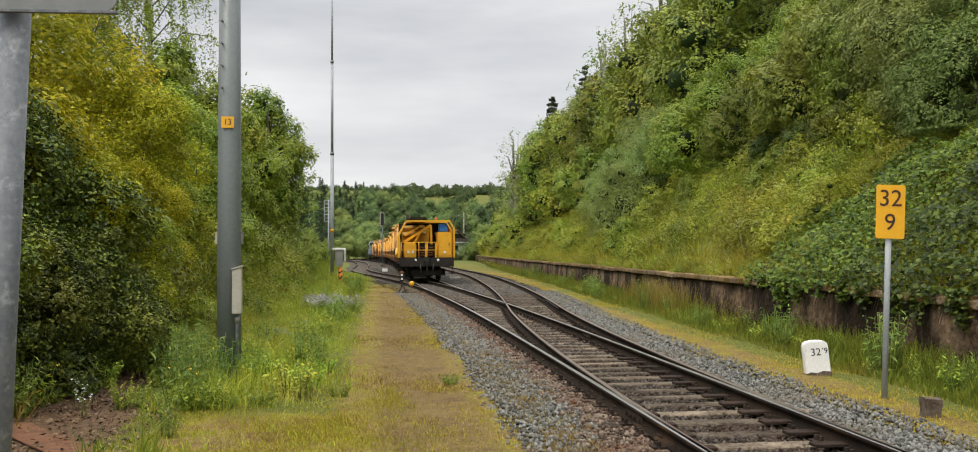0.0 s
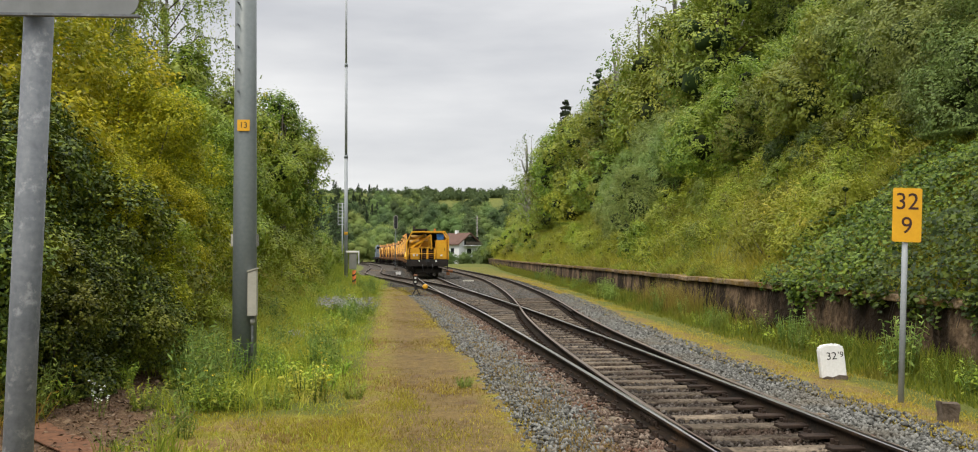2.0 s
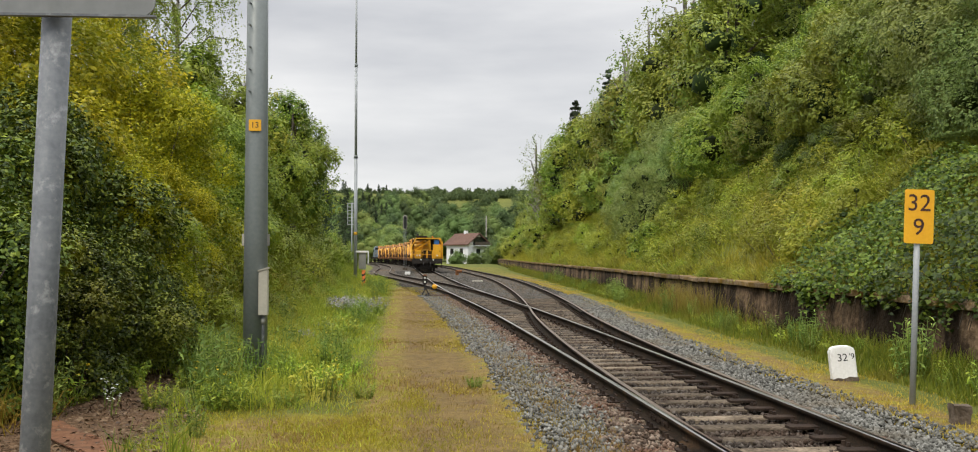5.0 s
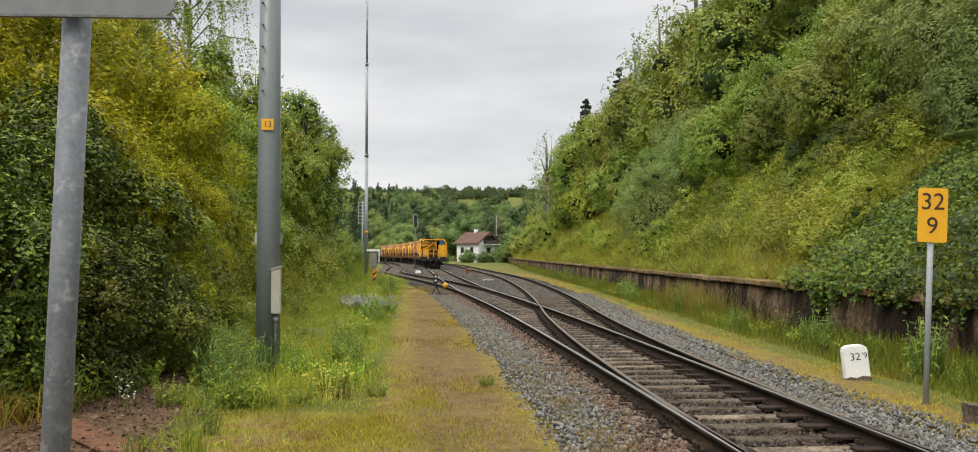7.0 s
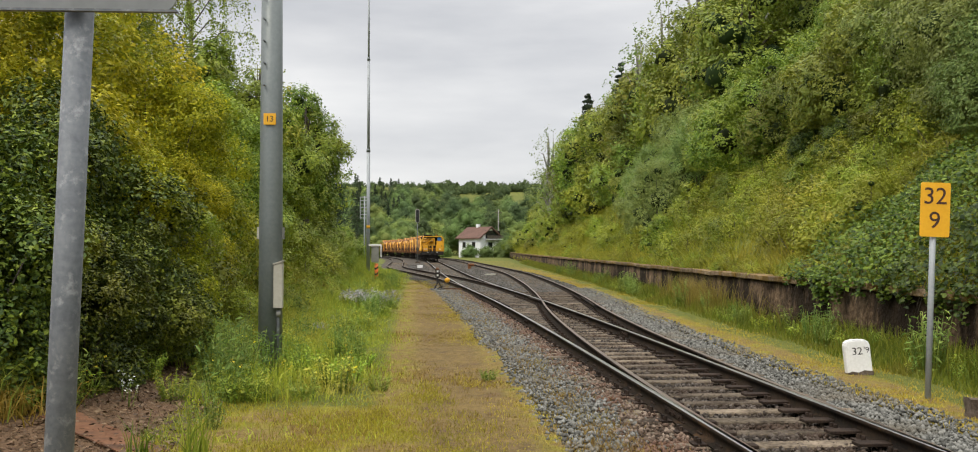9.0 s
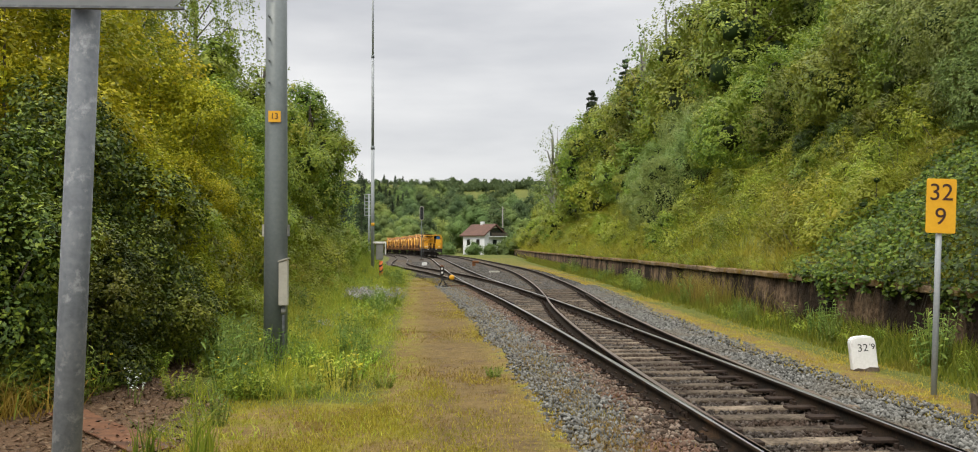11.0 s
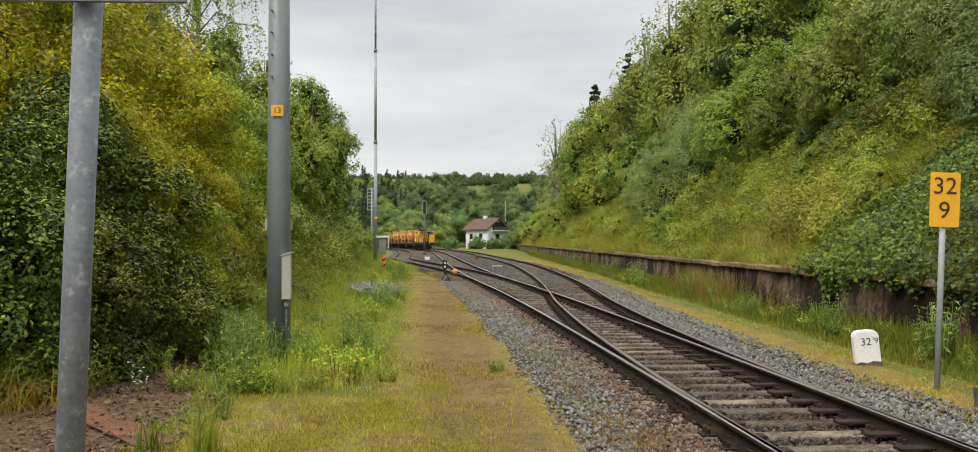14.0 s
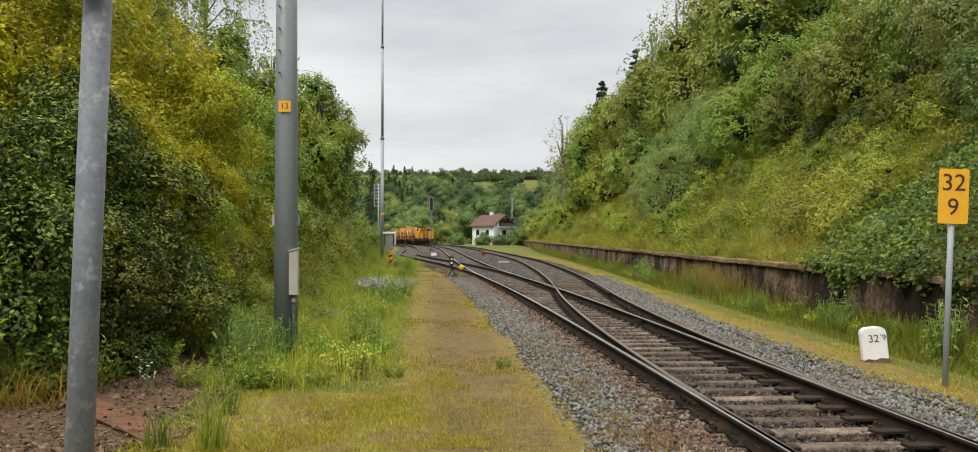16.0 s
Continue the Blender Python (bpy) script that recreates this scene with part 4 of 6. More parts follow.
def right_side():
    rng = random.Random(12)
    kinds = [
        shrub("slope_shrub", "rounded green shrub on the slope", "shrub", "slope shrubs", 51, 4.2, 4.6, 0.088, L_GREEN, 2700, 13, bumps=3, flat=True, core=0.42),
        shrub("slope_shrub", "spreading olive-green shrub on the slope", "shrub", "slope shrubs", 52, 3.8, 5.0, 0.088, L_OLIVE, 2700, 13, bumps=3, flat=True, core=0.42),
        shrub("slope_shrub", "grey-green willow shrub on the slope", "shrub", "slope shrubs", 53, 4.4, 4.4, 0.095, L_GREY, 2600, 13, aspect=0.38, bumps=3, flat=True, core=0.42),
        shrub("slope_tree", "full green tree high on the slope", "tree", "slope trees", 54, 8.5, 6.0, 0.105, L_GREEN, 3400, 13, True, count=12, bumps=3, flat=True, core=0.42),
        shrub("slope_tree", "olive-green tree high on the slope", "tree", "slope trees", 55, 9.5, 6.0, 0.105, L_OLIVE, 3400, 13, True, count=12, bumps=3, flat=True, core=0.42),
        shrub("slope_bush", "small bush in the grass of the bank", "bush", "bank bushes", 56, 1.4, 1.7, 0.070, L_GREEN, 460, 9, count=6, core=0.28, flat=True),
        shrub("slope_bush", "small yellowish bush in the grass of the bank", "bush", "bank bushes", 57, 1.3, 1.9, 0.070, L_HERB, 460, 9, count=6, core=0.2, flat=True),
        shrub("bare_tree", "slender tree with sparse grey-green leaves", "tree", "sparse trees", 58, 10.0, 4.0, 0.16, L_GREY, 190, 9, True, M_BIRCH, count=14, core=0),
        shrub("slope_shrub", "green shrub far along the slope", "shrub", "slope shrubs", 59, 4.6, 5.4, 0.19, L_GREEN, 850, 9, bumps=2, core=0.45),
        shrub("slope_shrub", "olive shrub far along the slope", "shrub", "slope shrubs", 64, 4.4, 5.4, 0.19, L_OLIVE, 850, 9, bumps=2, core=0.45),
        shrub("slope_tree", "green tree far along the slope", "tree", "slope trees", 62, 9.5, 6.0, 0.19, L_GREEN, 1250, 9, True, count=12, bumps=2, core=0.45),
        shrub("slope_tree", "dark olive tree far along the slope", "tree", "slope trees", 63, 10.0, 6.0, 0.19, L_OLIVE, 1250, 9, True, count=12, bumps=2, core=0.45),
        # added dark shrub: its leaf colour gives the shade under taller shrubs
        shrub("slope_shrub", "dark green shrub added for the shade under the slope shrubs", "shrub", "slope shrubs", 68, 2.8, 3.4, 0.085, L_DARK, 1900, 12, bumps=2, flat=True, core=0.4),
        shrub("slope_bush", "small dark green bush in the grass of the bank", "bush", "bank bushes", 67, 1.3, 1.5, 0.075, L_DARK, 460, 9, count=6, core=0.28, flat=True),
    ]
    spots = []
    y = 14.0
    while y < 190:
        near = y < 66
        for u, ks in ((5.8, (0, 1, 2, 1) if near else (8, 9)), (9.0, (0, 1, 2, 0) if y < 50 else (8, 10, 11)), (13.0, (3, 1, 4, 0) if near else (10, 11, 8)), (17.8, (3, 4, 3) if near else (10, 11))):
            uu = u + rng.uniform(-1.1, 1.1) + (0.9 if y < 45 else 0.4 if y > 90 else 0)
            yy = y + rng.uniform(-1.6, 1.6)
            spots.append((float(wall_x(yy)) + uu, yy, rng.choice(ks), rng.uniform(0.8, 1.15) * (1.0 if u < 9 else 0.95 + 0.14 * float(smooth(40, 90, yy)))))
        y += 4.3 if y < 60 else 5.6
    for k in range(62):
        yy = 19.5 + 120 * rng.random() ** 1.4
        spots.append((float(wall_x(yy)) + rng.uniform(0.8, 5.2), yy, rng.choice((5, 6, 6)), rng.uniform(0.45, 1.1)))
    # kind 12: dark shrubs added where shade lies under the shrubs higher up
    spots += [(9.8, 22.2, 13, 0.85), (10.2, 25.0, 13, 0.5), (11.0, 23.5, 5, 0.7), (10.3, 31.0, 13, 0.6), (13.0, 21.2, 12, 0.9), (12.9, 24.5, 12, 0.55), (13.4, 28.5, 12, 0.5), (13.9, 32.0, 12, 0.5), (14.9, 37.0, 12, 0.5),
              (15.2, 27.5, 0, 0.9), (15.6, 31.0, 1, 0.95), (16.0, 35.5, 0, 0.95), (17.2, 39.0, 0, 1.0)]
    spots += [(13.6, 21.0, 2, 1.05), (15.6, 24.0, 2, 1.2), (12.6, 18.4, 2, 0.75), (12.1, 46, 2, 0.80), (13.2, 50, 2, 0.75), (12.3, 41, 5, 1.2)]
    for k in range(30):
        yy = 110 + 90 * rng.random()
        spots.append((float(wall_x(yy)) + rng.uniform(0.5, 4.0), yy, rng.choice((8, 9)), rng.uniform(0.4, 0.8)))
    for u, yy, s in ((3.0, 121, 1.0), (3.7, 127, 1.1), (4.4, 117, 1.2), (3.4, 134, 1.05), (8.5, 74, 1.5), (9.5, 66, 1.55), (7.6, 80, 1.5), (11, 58, 1.5)):
        spots.append((float(wall_x(yy)) + u, yy, 7, s))
    for u, yy, k, sz in ((5.0, 104, 11, 1.12), (5.2, 98, 10, 1.2), (6.2, 93, 11, 1.1), (6.8, 86, 10, 1.1), (7.5, 80, 11, 1.1), (9.0, 72, 10, 1.1)):
        spots.append((float(wall_x(yy)) + u, yy, k, sz))
    scatter(kinds, spots, rng)
    herbs = [shrub("bank_herb", "low mound of yellow-green herbs above the track", "herb", "bank herbs", 65, 0.7, 1.3, 0.065, L_HERB, 170, 9, count=5, aspect=0.4, core=0, flat=True),
             shrub("grass_tuft", "low mound of leafy grass above the track", "grass tuft", "grass tufts", 66, 0.8, 1.1, 0.10, L_BANK, 130, 9, count=5, aspect=0.2, core=0, flat=True)]
    spots = []
    for k in range(290):
        yy = 13 + 120 * rng.random() ** 1.5 if k < 210 else rng.uniform(14, 36)
        spots.append((float(wall_x(yy)) + 0.5 + 6.0 * rng.random(), yy, rng.choice((0, 1)), rng.uniform(0.6, 1.5) * (1.0 if yy > 19 else 0.6)))
    for k in range(75):       # the same herbs on the meadow's upper edge
        yy = 17 + 30 * rng.random() ** 1.2
        xx = -2.9 - 1.7 * rng.random()
        spots.append((xx, yy, rng.choice((0, 1)), rng.uniform(0.6, 1.0) + 0.5 * (xx < -3.7)))
    for k in range(150):       # tufts hanging over the coping
        yy = 15.5 + 75 * rng.random() ** 1.3
        spots.append((float(wall_x(yy)) + rng.uniform(0.12, 0.5), yy, rng.choice((0, 1)), rng.uniform(0.3, 0.62)))
    scatter(herbs, spots, rng)
    con = conifer(60, 14)
    place(con, float(wall_x(100)) + 5.6, 100, 0, 1.02)
    for u, yy, s in ((6.4, 106, 1.0), (8.0, 92, 0.98)):
        again(con, float(wall_x(yy)) + u, yy, yy * 9, s)


def brambles():
    """Broad-leaved bramble and ivy spilling over the near wall."""
    rng = np.random.default_rng(91)
    for y0, y1, label in ((9.0, 15.0, "thick bramble with broad green leaves over the wall"), (15.0, 19.5, "bramble trailing over the wall's coping")):
        b = thing("bramble", label, "bramble", "brambles")
        n = 17000 if y0 < 12 else 9000
        y = rng.uniform(y0, y1, n)
        fade = np.clip(1 - 0.55 * (y - 9) / 8, 0.3, 1)
        u = rng.uniform(-0.12, 4.8 if y0 < 12 else 3.6, n)
        lump = np.array([noise.noise(Vector((a * 1.1, c * 1.1, 1))) for a, c in zip(u, y)])
        h = (0.35 + 0.75 * fade + 0.5 * lump) * rng.random(n) ** 0.4
        x = wall_x(y) + u
        z = np.maximum(land(x, y), WALL_TOP - 0.1) + h * (0.55 + 0.45 * smooth(-0.2, 0.8, u))
        p = np.stack([x, y, z], 1)
        # trails down the face
        k = 44 if y0 < 12 else 26
        for _ in range(k):
            ty, ln = rng.uniform(y0, y1), rng.uniform(0.1, 0.6) * rng.uniform(0.3, 1.2)
            m = int(55 * ln) + 14
            tz = WALL_TOP + 0.1 - ln * rng.random(m)
            p = np.concatenate([p, np.stack([wall_x(ty) - 0.05 - rng.uniform(0.0, 0.14, m), ty + rng.normal(0, 0.09, m), tz], 1)])
        o = np.tile(np.array([-0.6, -0.3, 0.4]), (len(p), 1))
        leaves = new("leaves", leaf_cloud("leaves", p, o, np.full(len(p), 0.092), L_IVY, rng, 0.72))
        leaves.parent = b
        bm = bmesh.new()
        for _ in range(14):
            ty = rng.uniform(y0, y1)
            tube(bm, [(float(wall_x(ty)) + 0.9, ty, WALL_TOP + 0.3), (float(wall_x(ty)) + 0.1, ty + 0.2, WALL_TOP + 0.25), (float(wall_x(ty)) - 0.08, ty + 0.25, WALL_TOP - 0.4)], [0.012, 0.009, 0.005], 5)
        tagged(part("stem", bm, M_BARK, b), kind="stuff")


# far leaf colours, light and dark, both with the haze of distance put in
L_FAR2 = leaf_mat("light_hazy_leaves", (0.19, 0.25, 0.07), (0.22, 0.285, 0.078), (0.25, 0.31, 0.084), None, rough=0.9, vary=0.15)
L_DARKFAR = leaf_mat("dark_hazy_leaves", (0.080, 0.118, 0.050), (0.096, 0.138, 0.056), (0.115, 0.155, 0.06), None, rough=0.9, vary=0.15)


def far_side():
    rng = random.Random(13)
    kinds = [
        shrub("distant_tree", "distant broadleaf tree on the valley side", "tree", "distant trees", 71, 11, 10, 0.46, L_FAR, 520, 6, True, core=0.82, core_material=L_FAR, bumps=1),
        shrub("distant_tree", "distant rounded light green tree in the valley", "tree", "distant trees", 72, 9, 11, 0.46, L_FAR2, 520, 6, True, core=0.82, core_material=L_FAR2, bumps=1),
        shrub("distant_tree", "distant dark tree in the valley", "tree", "distant trees", 73, 12, 9, 0.48, L_DARKFAR, 460, 6, True, core=0.82, core_material=L_DARKFAR, bumps=1),
        shrub("distant_bush", "distant green bush by the house", "bush", "distant bushes", 74, 3.2, 4.6, 0.26, L_FAR, 420, 7, core=0.75, core_material=L_FAR),
    ]
    spots = []
    for k in range(95):       # the valley floor behind the house and the train
        y = rng.uniform(238, 330)
        spots.append((rng.uniform(-60, 48) * y / 260, y, rng.choice((0, 1, 1, 1, 2)), rng.uniform(0.6, 1.05)))
    for k in range(250):      # the wooded slope
        y = 325 + 130 * rng.random() ** 0.8
        x = rng.uniform(-75, 78) * y / 330
        if x < 0.03 * y:
            y = 325 + (y - 325) * 1.75
        spots.append((x, y, rng.choice((0, 0, 1, 2)), rng.uniform(0.85, 1.3)))
    for x, y, s in ((11.5, 194, 0.4), (15, 195, 0.7), (18.5, 196, 1.0), (21, 200, 1.2), (23, 190, 1.0), (6.5, 203, 0.8), (20, 186, 0.8)):
        spots.append((x, y, 3, s))
    scatter(kinds, spots, rng)
    # the wood along the crest and the hedges between the fields, too far to tell apart
    lump = bmesh.new()
    bmesh.ops.create_icosphere(lump, subdivisions=1, radius=1.0)
    ball = np.array([v.co[:] for v in lump.verts])
    tris = np.array([[v.index for v in f.verts] for f in lump.faces])
    lump.free()
    r2 = np.random.default_rng(77)
    vs, fs, at = [], [], 0

    def far_tree(x, y, wide, high):
        nonlocal at
        v = ball * r2.uniform(0.55, 1.0, (len(ball), 1)) * (wide, wide, high * 0.5) + (x, y, float(land(x, y)) + high * 0.45)
        d = r2.normal(0, 1, (110, 3))
        d /= np.linalg.norm(d, axis=1, keepdims=True)
        p = d * (wide, wide, high * 0.52) + (x, y, float(land(x, y)) + high * 0.47)
        w = (p[:, None] + r2.normal(0, 0.16 * wide + 0.25, (110, 3, 3))).reshape(-1, 3)
        vs.extend((v, w))
        fs.extend((tris + at, np.arange(330).reshape(110, 3) + at + len(v)))
        at += len(v) + 330
    for k in range(300):      # along the crest
        far_tree(-200 + 1.4 * k + r2.uniform(-0.7, 0.7), r2.uniform(800, 880), r2.uniform(1.6, 2.8), r2.uniform(3.0, 6.0))
    for k in range(70):       # a broken hedge across the field
        far_tree(8 + 1.5 * k + r2.uniform(-1, 1), 640 + 0.5 * k + r2.uniform(-6, 6), r2.uniform(1.5, 3.2), r2.uniform(2.5, 5.5))
    for k in range(26):       # thickets and single trees in the field
        y = r2.uniform(560, 640) if k % 2 else r2.uniform(640, 760)
        far_tree(r2.uniform(0.02, 0.16) * y, y, r2.uniform(2.5, 5.0), r2.uniform(4, 7))
    tagged(new("crest_wood", fast_mesh("crest_wood", np.concatenate(vs), np.concatenate(fs), L_DARKFAR)), "dark distant wood along the hill's crest", "wood", kind="stuff")
    con = conifer(61, 17)
    first = True
    for k in range(44):
        y = rng.uniform(150, 240) if k < 6 else rng.uniform(380, 560)
        x = rng.uniform(-0.13, -0.058) * y if k < 26 else rng.uniform(-0.06, -0.01) * y
        if first:
            place(con, x, y, 0, 0.9)
            first = False
        else:
            again(con, x, y, rng.uniform(0, 360), rng.uniform(0.7, 1.05))


left_side()
right_side()
brambles()
far_side()


# ---- grass ----
def blades(name, label, category, n, where, height, width, material, seed, bend=0.5, simple=False):
    """Bent blades of grass, each two faces long; where(rng, n) gives x and y."""
    rng = np.random.default_rng(seed)
    x, y = where(rng, n)
    n = len(x)
    z = land(x, y) - 0.03
    h = height(x, y) * rng.uniform(0.45, 1.25, n)
    a = rng.uniform(0, 6.28, n)
    d = np.stack([np.cos(a), np.sin(a), 0 * a], 1)
    turn = rng.uniform(0, 6.28, n)
    q = np.stack([np.cos(turn), np.sin(turn), 0 * a], 1)
    w = (width * rng.uniform(0.6, 1.4, n))[:, None]
    p = np.stack([x, y, z], 1)
    up = np.array([0, 0, 1.0])
    k = (bend * rng.uniform(0.1, 1.2, n))[:, None]
    h = h[:, None]
    mid = p + up * h * 0.55 + d * h * k * 0.25
    tip = p + up * h * (1 - 0.25 * k) + d * h * k * 0.9
    if simple:
        v = np.stack([p - q * w, p + q * w, tip + q * w * 0.3, tip - q * w * 0.3], 1).reshape(-1, 3)
        return tagged(new(name, fast_mesh(name, v, np.arange(4 * n).reshape(n, 4), material)), label, category, kind="stuff")
    v = np.stack([p - q * w, p + q * w, mid + q * w * 0.8, mid - q * w * 0.8, tip + q * w * 0.15, tip - q * w * 0.15], 1).reshape(-1, 3)
    i = 6 * np.arange(n)[:, None]
    f = np.concatenate([i + np.array([0, 1, 2, 3]), i + np.array([3, 2, 4, 5])], 1).reshape(-1, 4)
    return tagged(new(name, fast_mesh(name, v, f, material)), label, category, kind="stuff")


def clumped(rng, x, y, scale, keep):
    v = np.array([noise.noise(Vector((a * scale, b * scale, 2.5))) for a, b in zip(x, y)])
    return v + rng.uniform(-0.35, 0.35, len(x)) > keep


def build_grass():
    def tall(rng, n):
        y = 8.6 + 60 * rng.random(n) ** 1.9
        x = -0.45 - 4.2 * rng.random(n) + 0.25 * rng.normal(0, 1, n)
        k = clumped(rng, x, y, 0.7, -0.25) & ((y > 13.2) | (x > -2.5)) & ((y > 10.6) | (rng.random(n) < 0.12))
        return x[k], y[k]

    def tall_h(x, y):
        return 0.09 + 0.33 * smooth(-0.3, -2.0, x) * smooth(9, 12.5, y)
    blades("tall_grass", "tall green meadow grass beside the path", "tall grass", 80000, tall, tall_h, 0.0055, L_GRASS, 81, 0.9)

    def rank(rng, n):
        y = 24 + 55 * rng.random(n) ** 1.3
        x = -0.9 - 4.6 * rng.random(n) - 0.012 * (y - 24) + 0.2 * rng.normal(0, 1, n)
        k = clumped(rng, x, y, 0.5, -0.3)
        return x[k], y[k]
    blades("meadow_grass", "rank bright green grass below the shrubs", "tall grass", 34000, rank, lambda x, y: 0.16 + 0.5 * smooth(-2.2, -4.0, x), 0.010, L_GRASS, 86, 0.8)

    def dry(rng, n):
        y = 7 + 45 * rng.random(n) ** 2.0
        x = rng.uniform(-1.4, 1.95, n) + 0.18 * rng.normal(0, 1, n)
        k = clumped(rng, x, y, 2.8, -0.2)
        return x[k], y[k]
    blades("dry_grass", "short dry yellow grass on the trodden path", "dry grass", 110000, dry, lambda x, y: 0.055 + 0 * x, 0.005, L_DRY, 82, 1.0, True)

    def margin(rng, n):
        y = 6.5 + 45 * rng.random(n) ** 1.8
        left = rng.random(n) < 0.6
        spread = np.abs(rng.normal(0, 0.17, n))
        x = np.where(left, main_x(y) - 2.30 + spread, np.maximum(loop_x(y), main_x(y)) + 2.0 - 0.6 * spread)
        k = clumped(rng, x, y, 1.6, -0.08)
        return x[k], y[k]
    blades("margin_grass", "yellowish grass creeping into the edge of the stones", "low grass", 13000, margin, lambda x, y: 0.065 + 0 * x, 0.005, L_DRY, 87, 1.0, True)

    def edge(rng, n):
        y = 7 + 40 * rng.random(n) ** 1.9
        x = np.where(rng.random(n) < 0.85, main_x(y) - 2.12 - 0.7 * rng.random(n) ** 1.4, rng.uniform(-1.2, 1.2, n)) + 0.1 * rng.normal(0, 1, n)
        k = clumped(rng, x, y, 0.9, 0.12)
        return x[k], y[k]
    blades("edge_grass", "fresh yellow-green grass in tufts along the path's edge", "low grass", 28000, edge, lambda x, y: 0.06 + 0 * x, 0.005, L_MOSS, 88, 1.0, True)

    def fringe(rng, n):
        y = 10.4 + rng.normal(0, 0.45, n)
        return -4.75 + rng.normal(0, 0.38, n), y
    blades("arching_grass", "long arching grass under the hedge", "tall grass", 900, fringe, lambda x, y: 0.7 + 0 * x, 0.005, L_FOOT, 89, 1.3)

    def verge(rng, n):
        y = 6 + 70 * rng.random(n) ** 1.7
        x = rng.uniform(0, 1, n)
        lo = np.maximum(loop_x(y), main_x(y)) + 1.7
        hi = wall_x(y) - 0.5
        x = lo + (hi - lo) * x
        k = (hi > lo) & clumped(rng, x, y, 1.2, -0.2)
        return x[k], y[k]
    blades("verge_grass", "dry straw-coloured grass along the ballast", "dry grass", 60000, verge, lambda x, y: 0.06 + 0 * x, 0.007, L_STRAW, 83, 1.0, True)

    def foot(rng, n):
        y = 8 + 110 * rng.random(n) ** 1.9
        x = wall_x(y) - 0.05 - 1.05 * rng.random(n) ** 1.5
        k = clumped(rng, x, y, 0.6, -0.3) & (x > loop_x(y) + 2.2)
        return x[k], y[k]
    blades("wall_foot_grass", "rank green grass and weeds at the foot of the wall", "tall grass", 42000, foot, lambda x, y: 0.14 + 0.38 * smooth(-1.0, -0.25, x - wall_x(y)), 0.009, L_FOOT, 84)

    def bank(rng, n):
        y = 12 + 150 * rng.random(n) ** 1.6
        x = wall_x(y) + 8.3 * rng.random(n) ** 1.15
        k = clumped(rng, x, y, 0.45, -0.35)
        return x[k], y[k]
    blades("bank_grass", "long yellow-green grass on the bank above the wall", "tall grass", 80000, bank, lambda x, y: 0.38 + 0.004 * y, 0.014, L_BANK, 85, 1.2, True)


build_grass()


L_LITTER = leaf_mat("brown_litter", (0.05, 0.028, 0.015), (0.105, 0.062, 0.034), (0.20, 0.135, 0.078), None, through_light=0.0)


